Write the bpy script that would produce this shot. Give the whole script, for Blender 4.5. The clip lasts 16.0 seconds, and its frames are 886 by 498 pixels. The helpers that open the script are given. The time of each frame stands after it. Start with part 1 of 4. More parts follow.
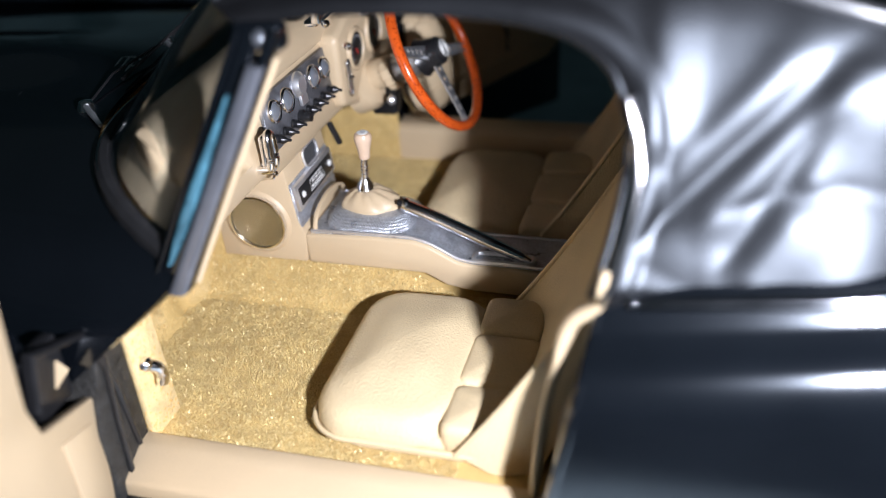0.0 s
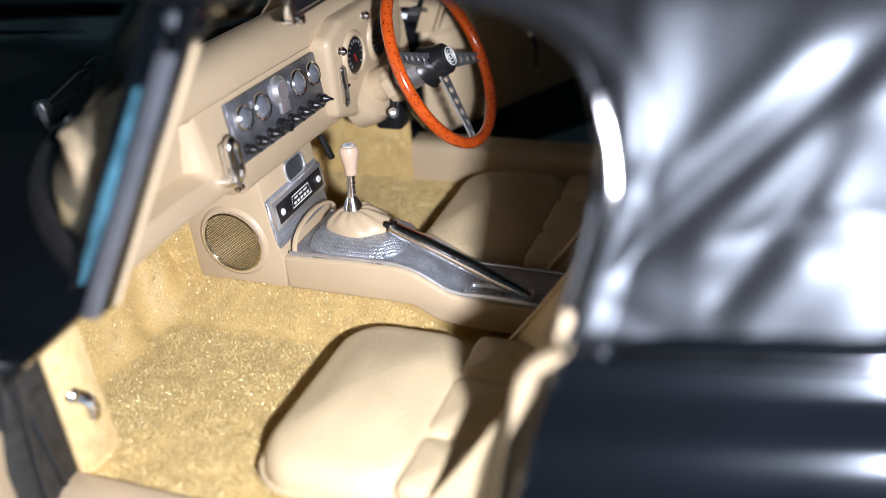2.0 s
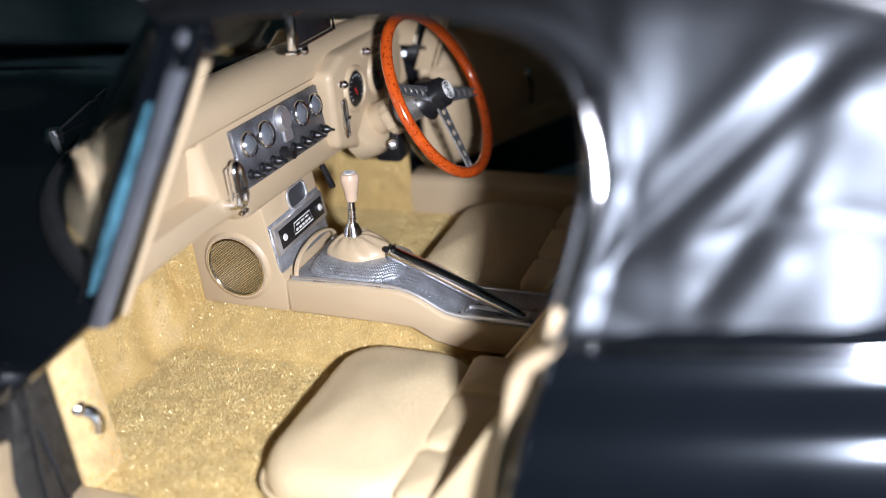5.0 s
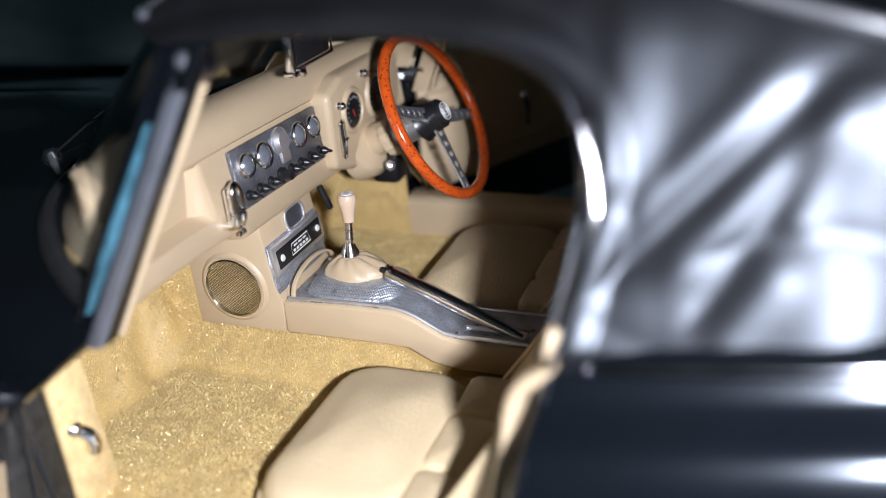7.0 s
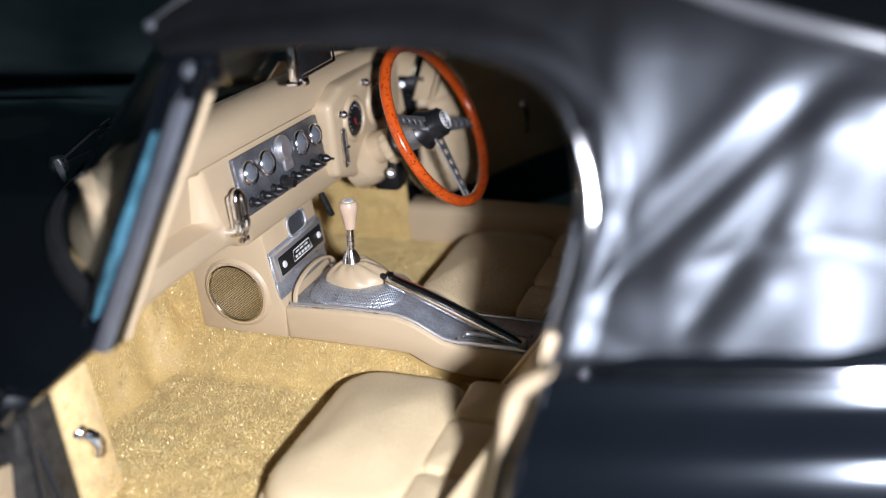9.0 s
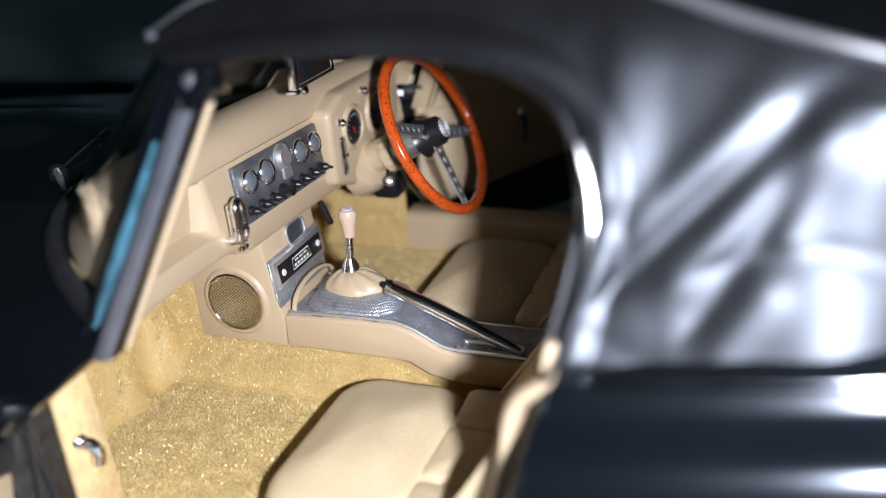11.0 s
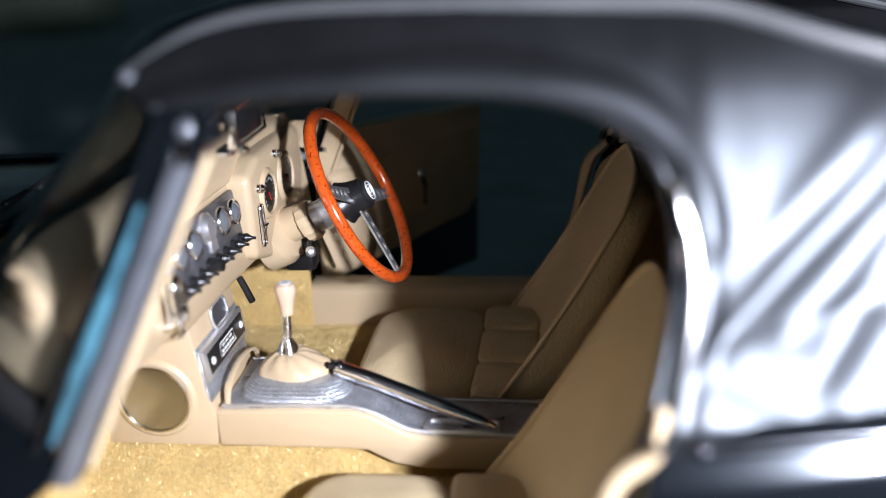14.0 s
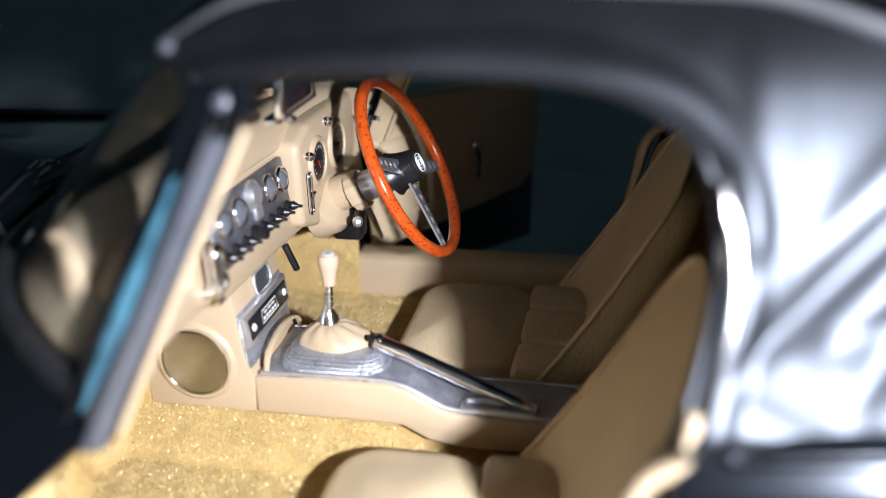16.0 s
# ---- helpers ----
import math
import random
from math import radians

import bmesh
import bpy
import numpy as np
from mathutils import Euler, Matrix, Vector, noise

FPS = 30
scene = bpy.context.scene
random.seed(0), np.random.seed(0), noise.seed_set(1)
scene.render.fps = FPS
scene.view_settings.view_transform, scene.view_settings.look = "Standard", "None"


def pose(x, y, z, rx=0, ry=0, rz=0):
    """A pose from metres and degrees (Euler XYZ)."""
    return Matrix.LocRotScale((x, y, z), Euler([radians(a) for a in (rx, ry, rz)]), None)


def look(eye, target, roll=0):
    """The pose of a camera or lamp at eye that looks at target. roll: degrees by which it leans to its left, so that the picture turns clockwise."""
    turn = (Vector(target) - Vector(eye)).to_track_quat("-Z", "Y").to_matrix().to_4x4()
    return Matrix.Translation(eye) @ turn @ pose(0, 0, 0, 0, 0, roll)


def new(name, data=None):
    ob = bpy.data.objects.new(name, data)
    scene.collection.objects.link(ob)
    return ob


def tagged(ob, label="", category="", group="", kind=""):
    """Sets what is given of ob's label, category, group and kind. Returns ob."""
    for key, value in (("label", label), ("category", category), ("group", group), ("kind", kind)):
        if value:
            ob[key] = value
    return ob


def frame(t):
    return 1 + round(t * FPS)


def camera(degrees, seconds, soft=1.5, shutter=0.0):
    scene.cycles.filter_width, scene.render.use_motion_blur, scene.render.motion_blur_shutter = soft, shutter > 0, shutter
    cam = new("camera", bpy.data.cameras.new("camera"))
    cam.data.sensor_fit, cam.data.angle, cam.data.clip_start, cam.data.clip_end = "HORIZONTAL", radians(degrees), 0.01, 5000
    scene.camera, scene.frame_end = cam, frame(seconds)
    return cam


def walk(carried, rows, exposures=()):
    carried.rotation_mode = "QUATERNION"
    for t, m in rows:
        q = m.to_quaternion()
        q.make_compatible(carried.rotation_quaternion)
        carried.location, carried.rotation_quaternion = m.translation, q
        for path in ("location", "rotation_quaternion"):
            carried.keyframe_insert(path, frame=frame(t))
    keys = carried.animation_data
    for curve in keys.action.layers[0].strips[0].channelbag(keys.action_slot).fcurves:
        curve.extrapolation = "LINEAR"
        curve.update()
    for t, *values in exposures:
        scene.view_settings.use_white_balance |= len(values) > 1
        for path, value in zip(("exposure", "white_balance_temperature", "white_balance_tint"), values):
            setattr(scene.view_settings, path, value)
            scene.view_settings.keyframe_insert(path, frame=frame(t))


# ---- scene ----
# A die-cast model car, 1:18. All plan numbers are in metres of the full-size car and are brought to the model's size by S.
S = 1 / 18

# ---- camera ----
PATH = [
    (0, (0.891, -1.827, 1.188), (0.37, -0.21, 0.133), -4.6),
    (0.5, (0.944, -1.658, 1.135), (0.401, -0.046, 0.082), -4.4),
    (1, (0.956, -1.654, 1.118), (0.379, -0.044, 0.082), -4.0),
    (1.5, (0.966, -1.662, 1.066), (0.327, -0.058, 0.057), -4.1),
    (2, (0.994, -1.575, 1.04), (0.311, 0.026, 0.055), -5.2),
    (2.5, (0.998, -1.574, 0.996), (0.309, 0.027, 0.016), -5.8),
    (3, (1.015, -1.634, 1.004), (0.328, -0.015, 0.051), -5.3),
    (3.5, (1.024, -1.642, 1.01), (0.329, -0.003, 0.098), -5.3),
    (4, (1.026, -1.649, 1.011), (0.33, -0.001, 0.117), -5.2),
    (6.5, (1.026, -1.643, 1.007), (0.331, 0.023, 0.146), -5.0),
    (7, (1.028, -1.651, 1.009), (0.333, 0.024, 0.166), -5.0),
    (7.5, (1.037, -1.668, 1.021), (0.34, 0.008, 0.182), -4.9),
    (8, (1.036, -1.671, 1.018), (0.339, 0.007, 0.182), -4.9),
    (8.5, (1.037, -1.673, 1.023), (0.342, 0.006, 0.187), -4.8),
    (9, (1.037, -1.676, 1.02), (0.342, 0.006, 0.191), -4.8),
    (11.5, (1.031, -1.679, 1.025), (0.345, 0.017, 0.217), -4.8),
    (12, (0.991, -1.679, 1.021), (0.333, 0.037, 0.232), -4.8),
    (12.5, (0.866, -1.672, 0.989), (0.293, 0.085, 0.224), -4.3),
    (13, (0.774, -1.671, 0.974), (0.318, 0.131, 0.238), -3.6),
    (13.5, (0.717, -1.66, 0.974), (0.365, 0.179, 0.271), -3.2),
    (14, (0.662, -1.608, 0.961), (0.402, 0.248, 0.263), -2.9),
    (14.5, (0.615, -1.608, 0.97), (0.426, 0.257, 0.272), -2.6),
    (15, (0.595, -1.568, 0.955), (0.463, 0.302, 0.257), -2.3),
    (15.5, (0.603, -1.532, 0.936), (0.469, 0.324, 0.203), -2.3),
    (16, (0.689, -1.569, 0.975), (0.303, 0.238, 0.21), -1.6),
]
cam = camera(49.9, 16.0, soft=0.8)
walk(cam, [(t, look(Vector(eye) * S, Vector(target) * S, roll)) for t, eye, target, roll in PATH],
     exposures=[(0.0, 0.1), (1.5, 0.12), (4.0, 0.08), (6.5, -0.06), (11.5, -0.06), (12.5, 0.1), (13.5, 0.35), (14.5, 0.52), (16.0, 0.45)])
cam.data.dof.use_dof = True
cam.data.dof.focus_distance = 2.02 * S
cam.data.dof.aperture_fstop = cam.data.lens * 0.001 / (0.045 * S)

# ---- light ----
world = bpy.data.worlds.new("world")
scene.world = world
world.use_nodes = True
world.node_tree.nodes["Background"].inputs["Color"].default_value = (0.35, 0.55, 0.62, 1)
world.node_tree.nodes["Background"].inputs["Strength"].default_value = 0.030
flash = bpy.data.lights.new("torch", "SPOT")
flash.energy = 320 * S * S
flash.color = (0.945, 0.975, 1.13)
flash.shadow_soft_size = 0.045 * S
flash.spot_size, flash.spot_blend = radians(100), 0.6
torch = new("torch", flash)
torch.matrix_world = look(Vector((1.30, -1.70, 1.00)) * S, Vector((0.55, 0.0, 0.25)) * S)


# ---- materials ----
def material(name, color, rough=0.5, metal=0.0, spread=0.12, grain=0.0, grain_size=0.004, stain=0.05, coat=0.0, spec=0.5, cell=False, regular=False, fleck=None, wrinkle=0.0):
    """A painted, leather, plastic or metal surface: colour varied at two scales, fine relief. Sizes in car metres."""
    m = bpy.data.materials.new(name)
    m.use_nodes = True
    nt = m.node_tree
    b = nt.nodes["Principled BSDF"]
    tc = nt.nodes.new("ShaderNodeTexCoord")
    mp = nt.nodes.new("ShaderNodeMapping")
    mp.inputs["Scale"].default_value = (1 / S, 1 / S, 1 / S)
    if regular:
        mp.inputs["Rotation"].default_value = (radians(45), 0, 0) if metal < 0.6 else (0, 0, radians(45))
    nt.links.new(tc.outputs["Object"], mp.inputs["Vector"])
    big = nt.nodes.new("ShaderNodeTexNoise")
    big.inputs["Scale"].default_value = 1 / max(stain, 0.001)
    big.inputs["Detail"].default_value = 4
    fine = nt.nodes.new("ShaderNodeTexNoise")
    fine.inputs["Scale"].default_value = 1 / grain_size
    fine.inputs["Detail"].default_value = 2
    for n in (big, fine):
        nt.links.new(mp.outputs["Vector"], n.inputs["Vector"])
    mix = nt.nodes.new("ShaderNodeMix")
    mix.data_type = "FLOAT"
    mix.inputs["Factor"].default_value = 0.4
    nt.links.new(big.outputs["Fac"], mix.inputs["A"])
    nt.links.new(fine.outputs["Fac"], mix.inputs["B"])
    ramp = nt.nodes.new("ShaderNodeValToRGB")
    lo = [max(0.0, c * (1 - spread * 2)) for c in color]
    hi = [min(1.0, c * (1 + spread * 2)) for c in color]
    ramp.color_ramp.elements[0].position, ramp.color_ramp.elements[1].position = 0.25, 0.75
    ramp.color_ramp.elements[0].color, ramp.color_ramp.elements[1].color = (*lo, 1), (*hi, 1)
    nt.links.new(mix.outputs["Result"], ramp.inputs["Fac"])
    nt.links.new(ramp.outputs["Color"], b.inputs["Base Color"])
    if fleck:
        spots = nt.nodes.new("ShaderNodeTexNoise")
        spots.inputs["Scale"].default_value = 1 / 0.006
        spots.inputs["Detail"].default_value = 3
        nt.links.new(mp.outputs["Vector"], spots.inputs["Vector"])
        gate = nt.nodes.new("ShaderNodeValToRGB")
        gate.color_ramp.elements[0].position, gate.color_ramp.elements[1].position = 0.575, 0.635
        gate.color_ramp.elements[0].color, gate.color_ramp.elements[1].color = (1, 1, 1, 1), (*fleck, 1)
        nt.links.new(spots.outputs["Fac"], gate.inputs["Fac"])
        dark = nt.nodes.new("ShaderNodeMix")
        dark.data_type, dark.blend_type = "RGBA", "MULTIPLY"
        dark.inputs["Factor"].default_value = 1.0
        nt.links.new(ramp.outputs["Color"], dark.inputs["A"])
        nt.links.new(gate.outputs["Color"], dark.inputs["B"])
        nt.links.new(dark.outputs["Result"], b.inputs["Base Color"])
    b.inputs["Metallic"].default_value = metal
    b.inputs["Coat Weight"].default_value = coat
    b.inputs["Coat Roughness"].default_value = 0.04
    b.inputs["Specular IOR Level"].default_value = spec
    rr = nt.nodes.new("ShaderNodeMapRange")
    rr.inputs["To Min"].default_value, rr.inputs["To Max"].default_value = max(0.02, rough * 0.8), min(1, rough * 1.2)
    nt.links.new(big.outputs["Fac"], rr.inputs["Value"])
    nt.links.new(rr.outputs["Result"], b.inputs["Roughness"])
    if grain:
        bump = nt.nodes.new("ShaderNodeBump")
        bump.inputs["Strength"].default_value = grain
        bump.inputs["Distance"].default_value = grain_size * 0.5 * S
        if cell:
            v = nt.nodes.new("ShaderNodeTexVoronoi")
            v.inputs["Scale"].default_value = 1 / grain_size
            v.inputs["Randomness"].default_value = 0.0 if regular else 1.0
            nt.links.new(mp.outputs["Vector"], v.inputs["Vector"])
            nt.links.new(v.outputs["Distance"], bump.inputs["Height"])
        else:
            nt.links.new(fine.outputs["Fac"], bump.inputs["Height"])
        if wrinkle:
            wr = nt.nodes.new("ShaderNodeTexNoise")
            wr.inputs["Scale"].default_value = 1 / 0.016
            wr.inputs["Detail"].default_value = 5
            wr.inputs["Distortion"].default_value = 1.2
            long = nt.nodes.new("ShaderNodeMapping")
            long.inputs["Scale"].default_value = (2.6, 0.8, 1.0)
            nt.links.new(mp.outputs["Vector"], long.inputs["Vector"])
            nt.links.new(long.outputs["Vector"], wr.inputs["Vector"])
            soft_bump = nt.nodes.new("ShaderNodeBump")
            soft_bump.inputs["Strength"].default_value = wrinkle
            soft_bump.inputs["Distance"].default_value = 0.005 * S
            nt.links.new(wr.outputs["Fac"], soft_bump.inputs["Height"])
            nt.links.new(soft_bump.outputs["Normal"], bump.inputs["Normal"])
        nt.links.new(bump.outputs["Normal"], b.inputs["Normal"])
    return m


leather = material("beige_leather", (0.65, 0.515, 0.312), 0.43, grain=0.4, grain_size=0.0045, stain=0.12, spread=0.06, cell=True, wrinkle=0.08)
worn_leather = material("creased_leather", (0.65, 0.515, 0.312), 0.43, grain=0.4, grain_size=0.0045, stain=0.12, spread=0.06, cell=True, wrinkle=0.45)
trim_plastic = material("beige_plastic", (0.55, 0.425, 0.27), 0.42, grain=0.06, grain_size=0.003, stain=0.15, spread=0.04)
cream_plastic = material("cream_plastic", (0.62, 0.46, 0.33), 0.3, spread=0.03)
carpet_mat = material("gold_flock", (0.57, 0.40, 0.155), 0.5, grain=0.8, grain_size=0.0045, stain=0.07, spread=0.09)
shut_carpet = material("shut_carpet", (0.80, 0.60, 0.30), 0.7, grain=1.0, grain_size=0.006, stain=0.03, spread=0.14, fleck=(0.98, 0.78, 0.48))
fuzzy_black = material("fuzzy_black", (0.022, 0.021, 0.019), 0.55, grain=1.0, grain_size=0.007, stain=0.022, spread=0.48)
fibre_mat = material("gold_fibre", (0.80, 0.59, 0.28), 0.36, metal=0.18, stain=0.03, spread=0.2)
vinyl = material("black_vinyl", (0.0042, 0.0042, 0.0046), 0.385, grain=0.12, grain_size=0.004, stain=0.1, spread=0.15, spec=0.42)
paint = material("black_paint", (0.003, 0.004, 0.0055), 0.19, coat=0.9, stain=0.2, spread=0.1)
for m in (vinyl, paint):
    m.node_tree.nodes["Principled BSDF"].inputs["Specular Tint"].default_value = (0.83, 0.91, 1.0, 1)
rubber = material("black_rubber", (0.015, 0.015, 0.016), 0.55, grain=0.2, grain_size=0.004)
dial_mat = material("grey_dial", (0.30, 0.33, 0.37), 0.20, metal=0.6, coat=1.0, spread=0.1)
satin = material("satin_metal", (0.20, 0.215, 0.24), 0.34, metal=0.8, stain=0.06, spread=0.15)
cap_mat = material("satin_pillar_cap", (0.17, 0.18, 0.205), 0.36, metal=0.6, stain=0.06, spread=0.15)
# the room's teal reflection on the screen's edge, put into the colour
teal_reflection = material("painted_teal_reflection", (0.036, 0.098, 0.130), 0.25, stain=0.03, spread=0.85)
black_plastic = material("black_plastic", (0.012, 0.012, 0.013), 0.3, spread=0.1)
chrome = material("chrome", (0.88, 0.88, 0.90), 0.17, metal=1.0, spread=0.03)
bright_metal = material("bright_metal", (0.85, 0.86, 0.88), 0.38, metal=0.9, spread=0.05)
bead_mat = material("bright_bead", (0.34, 0.36, 0.40), 0.15, metal=1.0, spread=0.1)
welt_mat = material("welt_vinyl", (0.05, 0.052, 0.055), 0.36, stain=0.1, spread=0.1)
steel = material("brushed_steel", (0.52, 0.53, 0.55), 0.32, metal=0.85, spread=0.06, grain=0.15, grain_size=0.003)
embossed = material("embossed_aluminium", (0.52, 0.55, 0.595), 0.29, metal=0.7, grain=1.0, grain_size=0.0047, spread=0.3, cell=True, regular=True)
hatch = material("hatched_dash_metal", (0.17, 0.175, 0.19), 0.33, metal=0.59, grain=1.0, grain_size=0.0045, spread=0.4, cell=True, regular=True)
wood = material("orange_wood", (0.60, 0.088, 0.012), 0.18, coat=0.8, grain_size=0.004, stain=0.03, spread=0.12, fleck=(0.42, 0.26, 0.2))
brass = material("brass_mesh", (0.17, 0.13, 0.06), 0.38, metal=0.6, spread=0.1)
white_ink = material("white_ink", (0.75, 0.75, 0.72), 0.5, spread=0.02)
grey_ink = material("grey_ink", (0.32, 0.33, 0.34), 0.5, spread=0.05)
red_card = material("red_card", (0.42, 0.02, 0.018), 0.45, stain=0.4, spread=0.12)
pale_card = material("pale_green_card", (0.34, 0.40, 0.30), 0.6, stain=0.5, spread=0.15)
red_ink = material("red_ink", (0.6, 0.03, 0.02), 0.4, spread=0.02)
wall_mat = material("teal_wall", (0.40, 0.60, 0.66), 0.8, stain=2.0, spread=0.3)
table_mat = material("grey_table", (0.33, 0.41, 0.44), 0.6, grain=0.3, grain_size=0.01, stain=0.25, spread=0.25)


def glass_material(name, tint):
    m = bpy.data.materials.new(name)
    m.use_nodes = True
    b = m.node_tree.nodes["Principled BSDF"]
    b.inputs["Base Color"].default_value = (*tint, 1)
    b.inputs["Transmission Weight"].default_value = 1.0
    b.inputs["Roughness"].default_value = 0.03
    b.inputs["IOR"].default_value = 1.45
    return m


clear = glass_material("clear_plastic", (0.50, 0.53, 0.545))


# ---- mesh helpers ----
def thing(name, loc=(0, 0, 0), label="", category="", group="", kind=""):
    ob = new(name)
    ob.empty_display_size = 0.02 * S
    ob.location = Vector(loc) * S
    return tagged(ob, label, category, group, kind)


def part(name, bm, mat, parent=None, label="", sharp=35, m=None):
    """Links a bmesh, in car metres about its thing's base, as one mesh object."""
    if m is not None:
        bmesh.ops.transform(bm, matrix=m, verts=bm.verts)
    bmesh.ops.recalc_face_normals(bm, faces=bm.faces)
    bmesh.ops.scale(bm, vec=(S, S, S), verts=bm.verts)
    me = bpy.data.meshes.new(name)
    bm.to_mesh(me)
    bm.free()
    me.polygons.foreach_set("use_smooth", [True] * len(me.polygons))
    me.set_sharp_from_angle(angle=radians(sharp))
    me.materials.append(mat)
    ob = new(name, me)
    ob.parent = parent
    return tagged(ob, label)


def box(sx, sy, sz, at=(0, 0, 0), bevel=0.0, turn=None, segs=2):
    bm = bmesh.new()
    bmesh.ops.create_cube(bm, size=1)
    bmesh.ops.scale(bm, vec=(sx, sy, sz), verts=bm.verts)
    if bevel:
        bmesh.ops.bevel(bm, geom=bm.edges[:], offset=bevel, segments=segs, profile=0.5, affect="EDGES")
    if turn is not None:
        bmesh.ops.transform(bm, matrix=turn, verts=bm.verts)
    bmesh.ops.translate(bm, vec=at, verts=bm.verts)
    return bm


def join(*bms):
    out = bmesh.new()
    for bm in bms:
        me = bpy.data.meshes.new("tmp")
        bm.to_mesh(me)
        bm.free()
        out.from_mesh(me)
        bpy.data.meshes.remove(me)
    return out


def loft(rings, closed=True, caps=True):
    """Skins rings of equal length."""
    bm = bmesh.new()
    vs = [[bm.verts.new(p) for p in ring] for ring in rings]
    n = len(rings[0])
    for a, b in zip(vs, vs[1:]):
        for i in range(n if closed else n - 1):
            j = (i + 1) % n
            bm.faces.new((a[i], a[j], b[j], b[i]))
    if caps and closed:
        bm.faces.new(vs[0][::-1])
        bm.faces.new(vs[-1])
    return bm


def prism(outline, axis, a, b, bevel=0.0, segs=2):
    """Extrudes a 2D outline between a and b along an axis; the outline's two numbers are the other axes in order."""
    def place(p, d):
        q = list(p)
        q.insert("xyz".index(axis), d)
        return q
    bm = loft([[place(p, a) for p in outline], [place(p, b) for p in outline]])
    bmesh.ops.recalc_face_normals(bm, faces=bm.faces)
    if bevel:
        bmesh.ops.bevel(bm, geom=bm.edges[:], offset=bevel, segments=segs, profile=0.5, affect="EDGES")
    return bm


def spline(points, n):
    """Catmull-Rom through points, n steps a span."""
    pts = [Vector(p) for p in points]
    pts = [pts[0] * 2 - pts[1], *pts, pts[-1] * 2 - pts[-2]]
    out = []
    for i in range(1, len(pts) - 2):
        p0, p1, p2, p3 = pts[i - 1:i + 3]
        for k in range(n):
            t = k / n
            out.append(0.5 * ((2 * p1) + (p2 - p0) * t + (2 * p0 - 5 * p1 + 4 * p2 - p3) * t * t + (3 * p1 - p0 - 3 * p2 + p3) * t ** 3))
    out.append(pts[-2].copy())
    return out


def tube(points, radius, segs=10, flat=1.0, up=(0, 0, 1), loop=False):
    """A round or flattened bar along points; radius is one number or one for each point."""
    pts = [Vector(p) for p in points]
    n = len(pts)
    radii = radius if isinstance(radius, (list, tuple)) else [radius] * n
    rings = []
    for i, p in enumerate(pts):
        a, b = (pts[(i - 1) % n], pts[(i + 1) % n]) if loop else (pts[max(i - 1, 0)], pts[min(i + 1, n - 1)])
        along = (b - a).normalized()
        side = along.cross(Vector(up))
        side = side.normalized() if side.length > 1e-4 else Vector((1, 0, 0))
        top = side.cross(along)
        rings.append([p + side * math.cos(2 * math.pi * k / segs) * radii[i] + top * math.sin(2 * math.pi * k / segs) * radii[i] * flat for k in range(segs)])
    if loop:
        rings.append(rings[0])
        bm = loft(rings, caps=False)
        bmesh.ops.remove_doubles(bm, verts=bm.verts, dist=1e-6)
        return bm
    return loft(rings)


def lathe(profile, at=(0, 0, 0), toward=(0, 0, 1), segs=24):
    """Turns a profile of (radius, height) about an axis."""
    rings = [[(max(r, 1e-5) * math.cos(2 * math.pi * k / segs), max(r, 1e-5) * math.sin(2 * math.pi * k / segs), h) for k in range(segs)] for r, h in profile]
    bm = loft(rings)
    m = Matrix.Translation(at) @ Vector(toward).to_track_quat("Z", "Y").to_matrix().to_4x4()
    bmesh.ops.transform(bm, matrix=m, verts=bm.verts)
    return bm


def sheet(fn, nu, nv, thick):
    """A curved plate: fn(u, v) for u, v in 0..1, thickened against its normal."""
    bm = bmesh.new()
    grid = [[bm.verts.new(fn(i / nu, j / nv)) for j in range(nv + 1)] for i in range(nu + 1)]
    for i in range(nu):
        for j in range(nv):
            bm.faces.new((grid[i][j], grid[i + 1][j], grid[i + 1][j + 1], grid[i][j + 1]))
    bm.normal_update()
    if thick:
        bmesh.ops.solidify(bm, geom=bm.faces[:], thickness=thick)
    return bm


def rounded(x0, x1, y0, y1, r, n=6):
    out = []
    for cx, cy, a0 in ((x1 - r, y1 - r, 0), (x0 + r, y1 - r, 90), (x0 + r, y0 + r, 180), (x1 - r, y0 + r, 270)):
        out += [(cx + r * math.cos(radians(a0 + 90 * k / n)), cy + r * math.sin(radians(a0 + 90 * k / n))) for k in range(n + 1)]
    return out


def pad(x0, x1, y0, y1, z0, z1, corner, edge, crown=0.0, n=6, ripple=0.0):
    """A stuffed pad: rounded outline, soft shoulders, a crowned top."""
    cx, cy = (x0 + x1) / 2, (y0 + y1) / 2
    line = rounded(x0, x1, y0, y1, corner, n)
    def ring(d, z):
        out = []
        for x, y in line:
            v = Vector((x - cx, y - cy))
            w = v * (1 - d / max(v.length, 1e-6))
            out.append((cx + w.x, cy + w.y, z))
        return out
    rings = [ring(edge * 0.4, z0), ring(0, z0 + edge * 0.5)]
    for k in range(6):
        a = radians(90 * k / 5)
        rings.append(ring(edge * (1 - math.cos(a)), z1 - edge + edge * math.sin(a)))
    half = min(x1 - x0, y1 - y0) / 2
    for q in (0.3, 0.5, 0.7, 0.85, 0.97):
        out = []
        for x, y, z in ring(edge, z1):
            px, py = cx + (x - cx) * (1 - q), cy + (y - cy) * (1 - q)
            out.append((px, py, z1 + crown * (1 - (1 - q) ** 2) + ripple * noise.noise((px * 14, py * 14, 0))))
        rings.append(out)
    return loft(rings)


